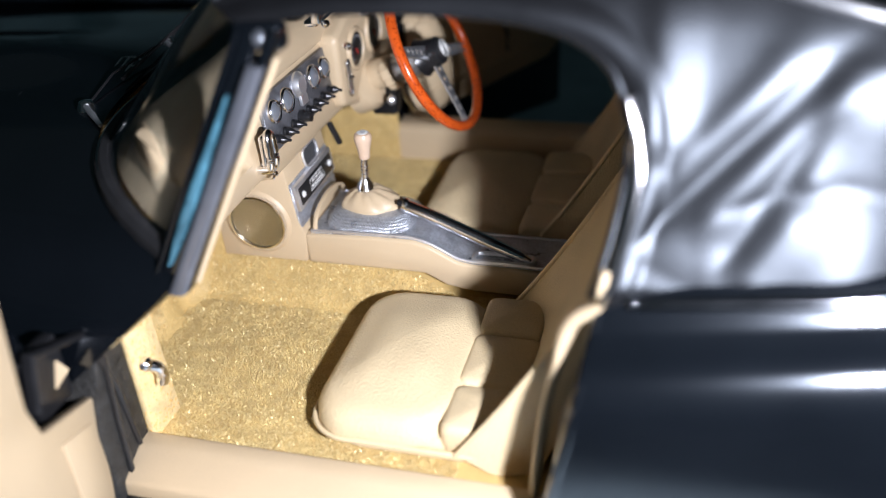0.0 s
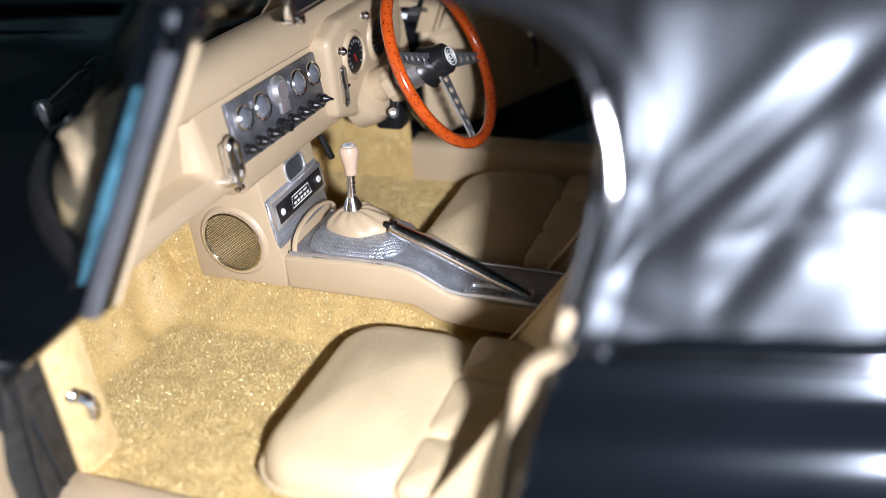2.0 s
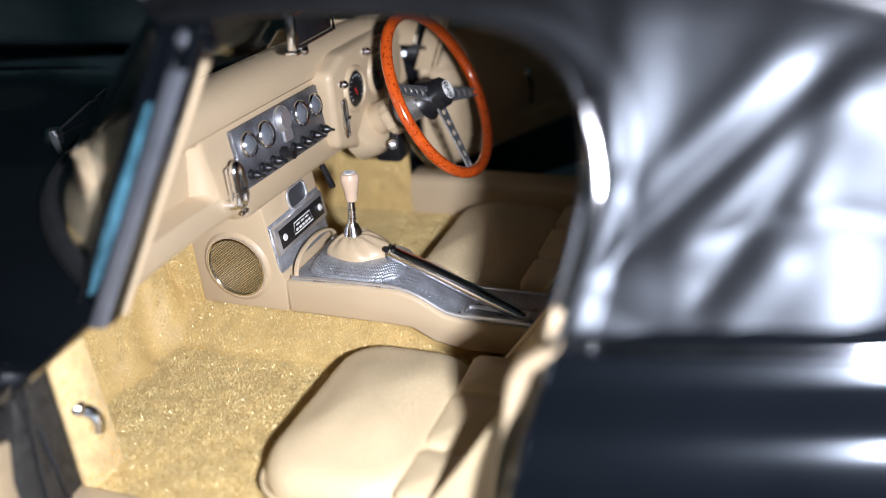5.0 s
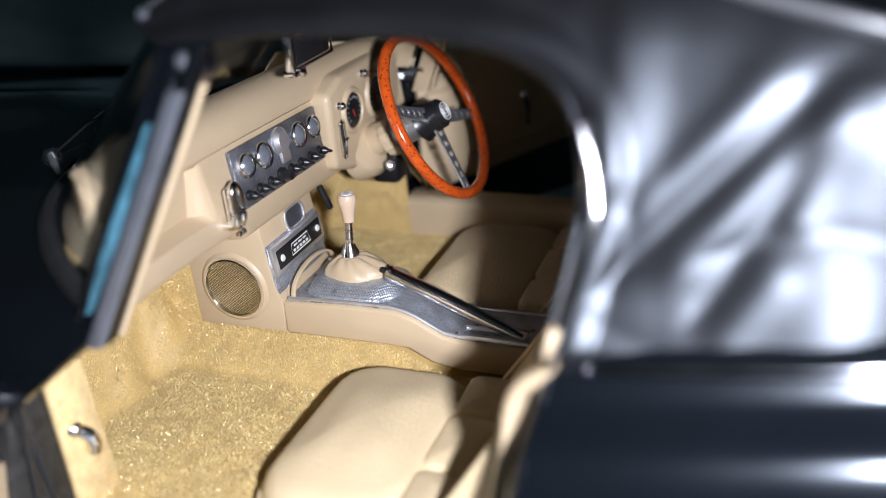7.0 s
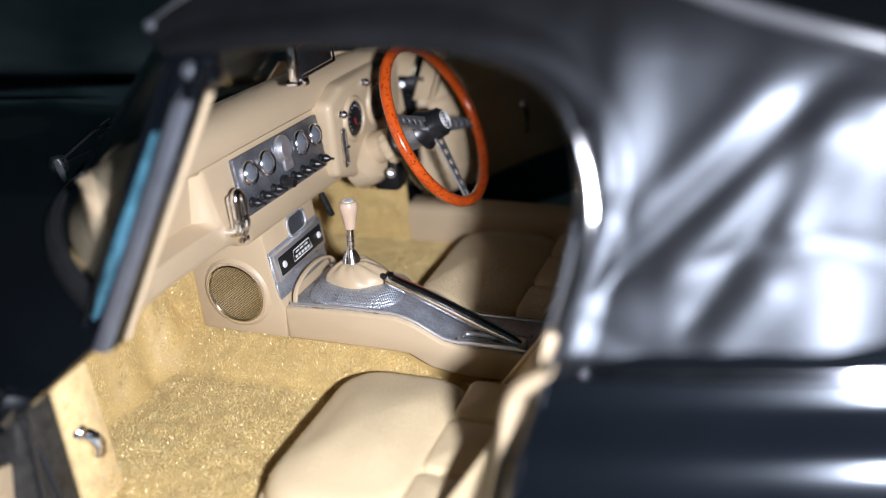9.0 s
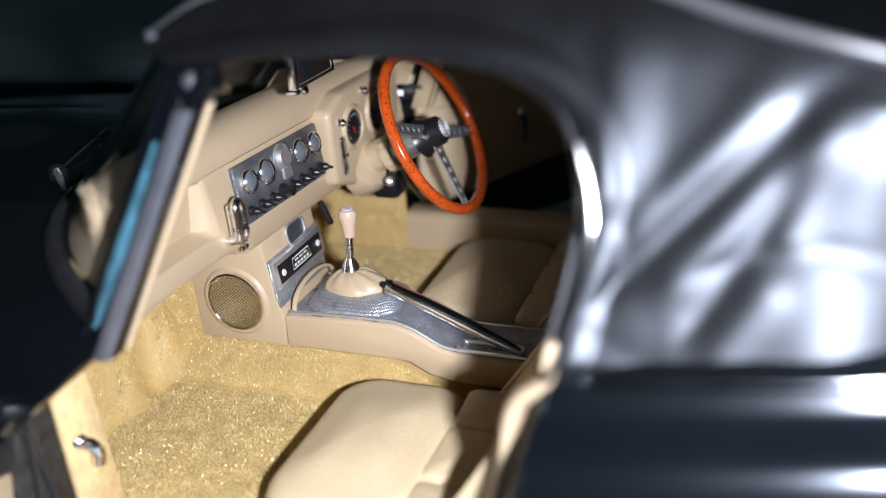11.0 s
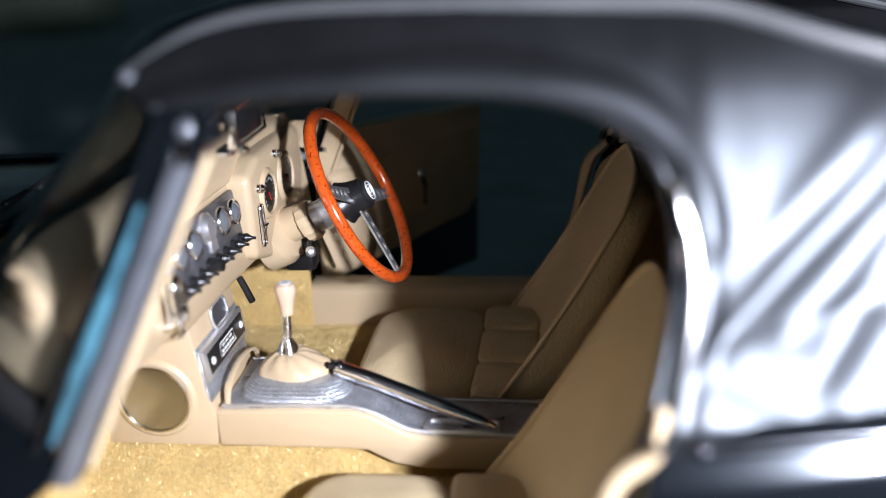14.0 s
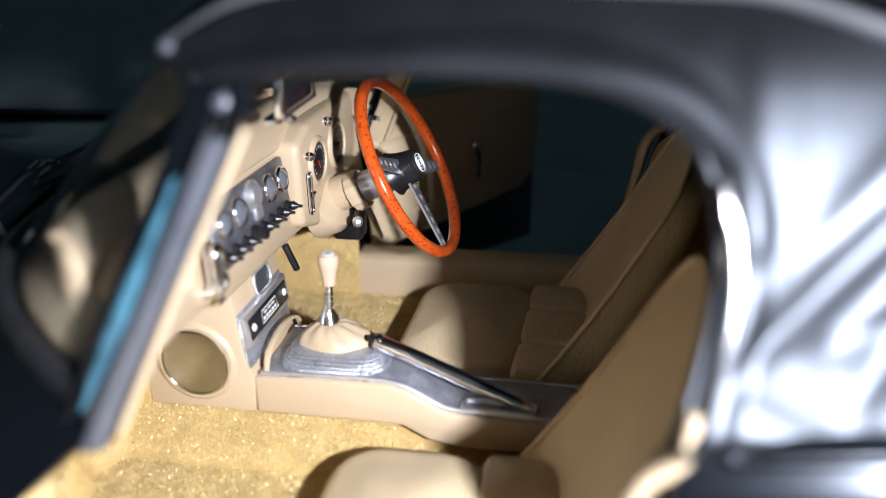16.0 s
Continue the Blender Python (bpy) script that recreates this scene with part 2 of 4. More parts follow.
# ---- setting: table, walls, carpeted floor pan ----
def build_setting():
    g = tagged(part("table", box(60, 60, 0.3, (0, 0, -0.43)), table_mat), "dark grey table top under the model car", "table", kind="structure")
    for name, sx, sy, at in (("wall_north", 60, 0.5, (0, 14, 6)), ("wall_west", 0.5, 60, (-22, 0, 6))):
        tagged(part(name, box(sx, sy, 14, at), wall_mat), "dark teal wall of the dim room", "wall", kind="structure")

    # heavy curtain hanging in front of the far wall
    rng = random.Random(9)
    shift = [rng.uniform(-0.35, 0.35) for _ in range(60)]
    def drape(u, v):
        k = u * 58
        i = int(k)
        off = shift[i] + (shift[i + 1] - shift[i]) * (k - i)
        return (-17 + 30 * u, 13.2 + 0.45 * math.sin(u * 70 + 3 * off) + off * 0.6, -0.28 + 9 * v)
    c = thing("curtain", (0, 0, 0), "dark teal curtain hanging in folds against the wall", "curtain")
    part("cloth", sheet(drape, 232, 6, 0.06), wall_mat, c, sharp=80)

    # boxes standing on the table behind the car: a lower half and a lid
    for name, mat, x, y, sx, sy, h, lab in (("red_box", red_card, 4.30, 7.05, 1.7, 1.1, 0.24, "closed red cardboard box on the table behind the car"), ("green_box", pale_card, -5.15, 8.9, 1.3, 1.0, 0.42, "pale green cardboard box on the table behind the car")):
        bx = thing(name, (x, y, -0.28), lab, "box", "boxes on the table")
        part("body", box(sx, sy, 0.75 * h, (0, 0, 0.375 * h), 0.02), mat, bx)
        part("lid", box(sx + 0.05, sy + 0.05, 0.35 * h, (0, 0, 0.826 * h), 0.025), mat, bx)

    # carpet: one sheet over the footwell floor, tunnel flanks and toe board
    def floor_z(x, y):
        flank = max(0.0, min(1.0, (0.20 - abs(y)) / 0.11))
        z = -0.072  + (0.072 - 0.004) * flank ** 0.8 * max(0.0, min(1.0, (0.36 - x) / 0.14))
        toe = -0.26 + 0.045 * max(0.0, min(1.0, (0.235 - abs(y + 0.02)) / 0.09))
        if x < toe:
            z = max(z, -0.072 + (toe - x) * 1.35) if x > -0.5 else max(z, 0.25)
        # two upright folds where the carpet turns up at the toe board
        q = y + 1.2 * (x + 0.26)
        z += 0.040 * (math.exp(-((q + 0.325) / 0.042) ** 4) + math.exp(-((q + 0.180) / 0.034) ** 4)) * max(0.0, min(1.0, (-0.245 - x) / 0.025))
        return z + 0.0016 * noise.noise((x * 30, y * 30, 1))

    def fn(u, v):
        x, y = -0.52 + 1.50 * u, -0.672 + 1.252 * v
        return (x, y, floor_z(x, y))
    floor = tagged(part("carpet_floor", sheet(fn, 90, 80, 0.0), carpet_mat, sharp=60), "gold flocked carpet lining the footwells", "carpet", kind="structure")
    for name, y in (("kick_panel", 0.585), ("kick_panel", -0.60)):
        tagged(part(name, box(0.53 if y > 0 else 0.43, 0.012, 0.40, (-0.255 if y > 0 else -0.32, y, 0.11), 0.004), carpet_mat), "gold carpeted side wall of the footwell", "carpet", kind="structure")
    tagged(part("tunnel_side", box(0.26, 0.010, 0.33, (-0.347, -0.0985, 0.085), 0.004), carpet_mat), "gold carpeted side of the transmission tunnel", "carpet", kind="structure")
    # flock: short fibres standing on the carpet
    rng = random.Random(4)
    verts, faces = [], []
    for _ in range(420000):
        x, y = rng.uniform(-0.5, 0.5), rng.uniform(-0.664, 0.575)
        if abs(y) < 0.09 and x > -0.2:
            continue
        z = floor_z(x, y)
        a, lean = rng.uniform(0, 6.283), rng.uniform(0.2, 1.3)
        h = rng.uniform(0.0025, 0.0060)
        w = 0.00042
        dx, dy = math.cos(a) * w, math.sin(a) * w
        b = rng.uniform(0, 6.283)
        tx, ty, tz = x + math.cos(b) * math.sin(lean) * h, y + math.sin(b) * math.sin(lean) * h, z + math.cos(lean) * h
        i = len(verts)
        verts += [(S * (x - dx), S * (y - dy), S * z), (S * (x + dx), S * (y + dy), S * z), (S * (tx + dx), S * (ty + dy), S * tz), (S * (tx - dx), S * (ty - dy), S * tz)]
        faces.append((i, i + 1, i + 2, i + 3))
    # the same flock on the upright carpet of the footwell's sides
    for wall_y, out, x0, x1, z0, z1, count in ((0.579, -1, -0.50, 0.005, -0.07, 0.28, 45000), (-0.594, 1, -0.50, -0.11, -0.07, 0.24, 22000), (-0.1035, -1, -0.47, -0.22, -0.05, 0.24, 16000)):
        for _ in range(count):
            x, z = rng.uniform(x0, x1), rng.uniform(z0, z1)
            a, lean, b = rng.uniform(0, 6.283), rng.uniform(0.2, 1.3), rng.uniform(0, 6.283)
            h, w = rng.uniform(0.0025, 0.0060), 0.00042
            dx, dz = math.cos(a) * w, math.sin(a) * w
            tx, ty, tz = x + math.cos(b) * math.sin(lean) * h, wall_y + out * math.cos(lean) * h, z + math.sin(b) * math.sin(lean) * h
            i = len(verts)
            verts += [(S * (x - dx), S * wall_y, S * (z - dz)), (S * (x + dx), S * wall_y, S * (z + dz)), (S * (tx + dx), S * ty, S * (tz + dz)), (S * (tx - dx), S * ty, S * (tz - dz))]
            faces.append((i, i + 1, i + 2, i + 3))
    me = bpy.data.meshes.new("carpet_fibres")
    me.from_pydata(verts, [], faces)
    me.materials.append(fibre_mat)
    ob = new("carpet_fibres", me)
    tagged(ob, "glittering gold carpet fibres", "carpet", kind="stuff")


build_setting()


# ---- bodywork ----
def side_section(x, sy, front):
    """The body's side section at x, from the belt down to the sill."""
    k = min(1.0, abs(x - (0.0 if front else 0.8)) / 0.9)
    if front:
        pts = [(-0.60, 0.385), (-0.655, 0.365), (-0.70, 0.33), (-0.755, 0.25), (-0.79, 0.14), (-0.79, 0.02), (-0.75, -0.10), (-0.69, -0.18)]
    else:
        pts = [(-0.60, 0.392), (-0.664, 0.388), (-0.688, 0.374), (-0.711, 0.337), (-0.736, 0.317), (-0.764, 0.299), (-0.783, 0.270), (-0.793, 0.232), (-0.800, 0.12), (-0.79, 0.0), (-0.75, -0.10), (-0.69, -0.18)]
    return [(x, sy * -y, z) for y, z in pts]


def build_body():
    body = thing("model_car", (0, 0, 0), "gloss black die-cast roadster body, doors open", "model car")
    for sy in (-1, 1):
        # rear wing, its leading edge raked along the door shut
        def rear(u, v):
            ring = spline([(y, z, 0) for _, y, z in side_section(0.8 + 1.6 * u, sy, False)], 4)
            p = ring[round(v * (len(ring) - 1))]
            edge = 0.765 - 0.20 * max(0.0, 0.38 - p.y)
            return (edge + (2.4 - edge) * u ** 1.2, p.x * (1 - 0.30 * u * u), p.y + 0.088 * min(1.0, 2.2 * u) ** 1.2 * max(0.0, min(1.0, p.y / 0.25)))
        part("rear_wing", sheet(rear, 40, 36, 0.012), paint, body)
        # rolled lip along the door shut
        lip = [(0.762 - 0.20 * max(0.0, 0.38 - z), sy * -y * 1.003, z) for y, z in ((-0.664, 0.388), (-0.688, 0.374), (-0.711, 0.337), (-0.736, 0.317), (-0.764, 0.299), (-0.784, 0.270), (-0.795, 0.232), (-0.802, 0.12), (-0.79, 0.0), (-0.75, -0.10), (-0.69, -0.18))]
        part("shut_edge", tube(spline(lip, 5), 0.010), paint, body, "black rolled edge of the door opening")
        # front wing, cut off obliquely behind the hinge pillar
        def fwing(u, v):
            ring = spline([(y, z, 0) for _, y, z in side_section(-0.1, sy, True)], 4)
            p = ring[round(v * (len(ring) - 1))]
            edge = 0.07 - 1.15 * max(0.0, min(0.235, 0.345 - p.y))
            return (edge + (-2.6 - edge) * u ** 1.2, p.x * (1 - 0.2 * u * u), p.y)
        part("front_wing", sheet(fwing, 20, 28, 0.012), paint, body)
        part("sill", prism([(sy * 0.665, -0.048), (sy * 0.70, -0.052), (sy * 0.77, -0.085), (sy * 0.775, -0.16), (sy * 0.665, -0.16)] if sy < 0 else
                           [(0.58, -0.10), (0.58, 0.022), (0.60, 0.034), (0.665, 0.034), (0.69, -0.02), (0.73, -0.16), (0.60, -0.16)], "x", -0.13 if sy < 0 else 0.0, 0.78, 0.008), trim_plastic, body, "beige trimmed door sill")
        part("outer_sill", box(0.95, 0.02, 0.05, (0.33, sy * 0.775, -0.14), 0.008), paint, body)
        # hinge pillar, black, with the carpeted strip on its shut face
        part("hinge_pillar", prism([(sy * 0.665, -0.2), (sy * 0.79, -0.2), (sy * 0.79, 0.05), (sy * 0.72, 0.26), (sy * 0.665, 0.30)], "x", -0.30, -0.112, 0.006), fuzzy_black, body, "dusty black flocked face of the hinge pillar")
    part("underbody", box(2.6, 1.2, 0.14, (0.1, 0, -0.211), 0.01), rubber, body, "black underbody plate on the table")
    # bonnet and scuttle
    def bonnet(u, v):
        y = -0.61 + 1.22 * v
        wrap = 1 - (y / 0.61) ** 4
        bow = 1 - (y / 0.61) ** 2
        x = 0.02 - 0.34 * wrap - (2.3 - 0.34 * wrap) * u
        return (x, y, 0.365 + 0.075 * bow * (1 - 0.4 * u) - 0.10 * u * u + 0.035 * math.exp(-(y / 0.14) ** 2) * min(1, u * 6))
    part("bonnet", sheet(bonnet, 30, 40, 0.012), paint, body)
    # fine raised line where the bonnet shuts against the scuttle
    def crown(x, y):
        wrap, bow = 1 - (y / 0.61) ** 4, 1 - (y / 0.61) ** 2
        u = max(0.0, (0.02 - 0.34 * wrap - x) / (2.3 - 0.34 * wrap))
        return 0.365 + 0.075 * bow * (1 - 0.4 * u) - 0.10 * u * u + 0.035 * math.exp(-(y / 0.14) ** 2) * min(1, u * 6)
    part("bonnet_shut_line", tube([(-0.42, -0.56 + 0.04 * k, crown(-0.42, -0.56 + 0.04 * k) + 0.0015) for k in range(29)], 0.0026, 6), paint, body, "fine line along the bonnet's rear edge")
    # wipers on the scuttle
    for y0 in (-0.26, 0.10):
        w = thing("wiper", (0, 0, 0), "chromed windscreen wiper lying on the scuttle", "wiper", "wipers")
        x0 = 0.02 - 0.34 * (1 - (y0 / 0.61) ** 4) - 0.06
        z0 = 0.40 + 0.05 * (1 - (y0 / 0.61) ** 2)
        part("pivot", lathe([(0.020, 0), (0.020, 0.02), (0.014, 0.032), (0, 0.036)], (x0, y0, z0 - 0.02)), chrome, w)
        part("arm_head", tube([(x0 + 0.005, y0 - 0.01, z0 + 0.006), (x0 + 0.045, y0 - 0.045, z0 + 0.004), (x0 + 0.085, y0 - 0.080, z0 - 0.002)], [0.005, 0.007, 0.004], 10), bright_metal, w, "bright head of the wiper arm")
        part("arm", tube([(x0, y0, z0), (x0 - 0.005, y0 + 0.12, z0 + 0.025), (x0 + 0.02, y0 + 0.26, z0 + 0.035)], 0.003, 8), black_plastic, w)
        part("blade", tube([(x0 + 0.03, y0 + 0.10, z0 + 0.022), (x0 + 0.02, y0 + 0.25, z0 + 0.03), (x0 - 0.01, y0 + 0.42, z0 + 0.026)], 0.004, 6), rubber, w)

    # barred air grilles let into the black panel
    for gx, gy, half, spin in ((-0.388, -0.125, 0.098, 8), (-0.540, -0.265, 0.075, 12)):
        g = thing("scuttle_grille", (gx, gy, crown(gx, gy) + 0.004), "small chrome barred air grille set in the black scuttle", "grille", "air grilles")
        tilt = Matrix.Rotation(radians(spin), 4, "Z") @ Matrix.Rotation(radians(8), 4, "X")
        part("well", box(0.056, 2 * half, 0.004, (0, 0, -0.002), 0.002), rubber, g, "dark well under the bars", m=tilt)
        part("frame", tube([(x, y, 0.0) for x, y in rounded(-0.032, 0.032, -half - 0.006, half + 0.006, 0.026, 6)], 0.0032, 8, loop=True), bright_metal, g, m=tilt)
        for x in (-0.017, 0.0, 0.017):
            part("bar", tube([(x, -half, 0.004), (x, half, 0.004)], 0.0024, 8), bright_metal, g, m=tilt)
        for y in (-0.5 * half, 0.1 * half, 0.6 * half):
            part("cross_bar", tube([(-0.030, y, 0.002), (0.030, y, 0.002)], 0.0028, 8), bright_metal, g, m=tilt)
    return body


model_car = build_body()


# ---- windscreen ----
def screen_point(u, v):
    """u across from near to far, v up; the curved screen."""
    y = (-1 + 2 * u)
    bow = 1 - y ** 4
    bx, by, bz = 0.030 - 0.31 * bow, 0.655 * y, 0.365 + 0.06 * bow
    tx, ty, tz = 0.200 - 0.14 * bow, 0.565 * y, 0.735 + 0.05 * bow
    return (bx + (tx - bx) * v, by + (ty - by) * v, bz + (tz - bz) * v)


def build_screen():
    w = thing("windscreen", (0, 0, 0), "curved clear windscreen in a black and chrome surround", "windscreen")
    g = part("pane", sheet(screen_point, 40, 10, 0.006), clear, w, "clear plastic screen")
    g.visible_shadow = False
    bottom = [screen_point(k / 40, 0) for k in range(41)]
    top = [screen_point(k / 40, 1) for k in range(41)]
    part("lower_rubber", tube(bottom, 0.022, 10), rubber, w)
    part("lower_bright_strip", tube([(x - 0.012, y, z + 0.014) for x, y, z in bottom], 0.005, 8), chrome, w)
    part("header_rail", tube(top, 0.018, 10), paint, w)
    for u in (0.0, 1.0):
        sy = -1 if u == 0 else 1
        post = [Vector(screen_point(u, k / 8)) for k in range(-1, 9)]
        # name, material, set back, set outwards, length, depth, first and last step, label
        for name, mat, dx, dy, wx, wy, k0, k1, lab in (
                ("pillar", paint, 0.058, 0.014, 0.020, 0.042, 0, 10, "black screen pillar"),
                ("pillar_cap", cap_mat, 0.050, 0.030, 0.032, 0.024, 0, 9, "satin metal pillar trim"),
                ("inner_trim", trim_plastic, 0.067, -0.007, 0.011, 0.013, 0, 9, "beige inner pillar trim"),
                # strip whose teal colour stands for a reflection, not a tinted edge
                ("edge_reflection", teal_reflection, 0.018, 0.028, 0.023, 0.020, 1, 8, "painted teal reflection along the clear screen edge"),
                ("screen_bed", paint, 0.018, 0.014, 0.036, 0.020, 0, 10, "black bed of the screen edge"),
                ("pillar_cover", trim_plastic, 0.038, -0.016, 0.046, 0.008, 0, 9, "beige inner cover of the pillar"),
                ("front_bead", paint, -0.004, 0.016, 0.011, 0.020, 0, 10, "black gasket along the screen edge")):
            ring = rounded(-wx / 2, wx / 2, -wy / 2, wy / 2, min(wx, wy) * 0.35, 3)
            steps = post[k0:k1]
            # the painted reflection thins out towards both ends
            def girth(i):
                return 1.0 if mat is not teal_reflection else (0.3, 0.8, 1.0, 0.95, 0.7, 0.45, 0.2)[i]
            part(name, loft([[(p.x + dx + a * girth(i), p.y + sy * dy + b * (0.75 + 0.25 * girth(i)), p.z) for a, b in ring] for i, p in enumerate(steps)]), mat, w, lab)
        part("pillar_head", box(0.085, 0.036, 0.046, (0.222, sy * 0.566, 0.722), 0.012, segs=3), paint, w, "black cap where pillar and header meet")
        part("screw", lathe([(0.014, -0.02), (0.014, 0.006), (0.009, 0.010), (0, 0.011)], (0.231, sy * 0.582, 0.722), (0.5, sy, 0.45), 16), satin, w, "chrome screw head")
    m = thing("rear_view_mirror", (0, 0, 0), "chrome framed rear view mirror on a stalk", "mirror")
    part("glass", box(0.012, 0.15, 0.060, (0.095, 0.0, 0.604), 0.005), black_plastic, m)
    part("rim", tube([(0.103, -0.078, 0.572), (0.103, 0.078, 0.572), (0.103, 0.078, 0.636), (0.103, -0.078, 0.636)], 0.0035, 8, loop=True), chrome, m)
    part("end_cap", box(0.020, 0.014, 0.070, (0.098, -0.083, 0.604), 0.004), chrome, m, "bright chrome end of the mirror case")
    part("stalk", tube([(0.06, 0, 0.55), (0.075, 0, 0.575), (0.09, 0, 0.60)], 0.004, 8), chrome, m)
    part("foot", box(0.03, 0.05, 0.014, (0.055, 0, 0.547), 0.005), chrome, m)
    part("adjuster", lathe([(0.007, 0), (0.009, 0.004), (0.009, 0.009), (0.005, 0.013), (0, 0.014)], (0.106, -0.06, 0.568), (0.4, -0.5, -1), 14), chrome, m, "chrome adjuster knob")


build_screen()


# ---- soft top ----
def side_y(z):
    """The hood side's lean at height z, turned in over the roof edge and flared towards the belt."""
    return -0.66 + 0.15 * (z - 0.36) + 0.42 * (z - 0.36) ** 2 + 1.9 * max(0.0, z - 0.735) ** 2 - 0.80 * max(0.0, 0.616 - max(z, 0.405)) ** 2


def draw_in(x):
    """How far the side of the hood draws inwards towards the tail."""
    t = max(0.0, x - 1.05)
    return t * t if t < 0.12 else 0.0144 + 0.24 * (t - 0.12)


OPENING = spline([(0.20, 0, 0.735), (0.30, 0, 0.749), (0.42, 0, 0.753), (0.55, 0, 0.750), (0.65, 0, 0.738), (0.715, 0, 0.716), (0.758, 0, 0.680), (0.780, 0, 0.632), (0.787, 0, 0.575), (0.780, 0, 0.510), (0.765, 0, 0.440), (0.748, 0, 0.385)], 12)
SEAM = spline([(0.140, 0, 0.772), (0.225, 0, 0.818), (0.34, 0, 0.836), (0.55, 0, 0.836), (0.72, 0, 0.833), (0.83, 0, 0.826), (0.97, 0, 0.785), (1.20, 0, 0.728), (1.50, 0, 0.64), (1.62, 0, 0.50), (1.20, 0, 0.412), (0.80, 0, 0.362)], 12)


def along(x, z, x0, z0, x1, z1):
    """Offset from a line and a fade towards its two ends."""
    ax, az = x1 - x0, z1 - z0
    n = math.hypot(ax, az)
    t = ((x - x0) * ax + (z - z0) * az) / (n * n)
    off = ((x - x0) * az - (z - z0) * ax) / n
    a, b = max(0.0, min(1.0, (t + 0.08) / 0.22)), max(0.0, min(1.0, (1.12 - t) / 0.30))
    return off, a * a * (3 - 2 * a) * b * b * (3 - 2 * b)


def fold(x, z):
    """Creases that fan out from the foot of the opening's rear edge: round ridges, sharp valleys."""
    d = -0.05 * (min(x, 0.88) - 0.79)
    for x0, z0, x1, z1, width, amp in ((0.832, 0.540, 1.012, 0.735, 0.028, 0.0050), (0.880, 0.480, 1.060, 0.685, 0.024, 0.0050), (1.020, 0.540, 1.066, 0.700, 0.017, 0.0045),
                                       (0.945, 0.415, 1.015, 0.515, 0.024, 0.0040)):
        off, k = along(x, z, x0, z0, x1, z1)
        d += amp * k * math.exp(-(off / width) ** 2)
    for x0, z0, x1, z1, width, amp in ((0.785, 0.445, 1.090, 0.744, 0.015, 0.0085), (0.815, 0.548, 0.960, 0.715, 0.016, 0.0022), (0.920, 0.435, 1.045, 0.640, 0.018, 0.0065),
                                       (0.830, 0.492, 1.080, 0.551, 0.010, 0.0030), (1.060, 0.552, 1.150, 0.525, 0.010, 0.0030), (0.790, 0.445, 0.900, 0.395, 0.016, 0.0030)):
        off, k = along(x, z, x0, z0, x1, z1)
        d -= amp * k * math.exp(-math.sqrt(off * off + 0.000016) / width)
    # upright ridge over the rear hood bow, steeper towards the opening
    off, k = along(x, z, 0.814, 0.575, 0.822, 0.810)
    d += 0.0068 * k * math.exp(-(off / (0.026 if off < 0 else 0.046)) ** 2)
    d += 0.005 * math.exp(-(((x - 1.09) / 0.085) ** 2 + ((z - 0.455) / 0.065) ** 2))
    # above the level crease the rear quarter stands more upright, then turns in under the seam
    a = max(0.0, min(1.0, (x - 1.01) / 0.13))
    d += 0.13 * a * a * (3 - 2 * a) * (max(0.0, min(z, 0.70) - 0.545) - 1.9 * max(0.0, min(z, 0.78) - 0.70))
    return d + 0.0015 * noise.noise((x * 7, z * 7, 3))


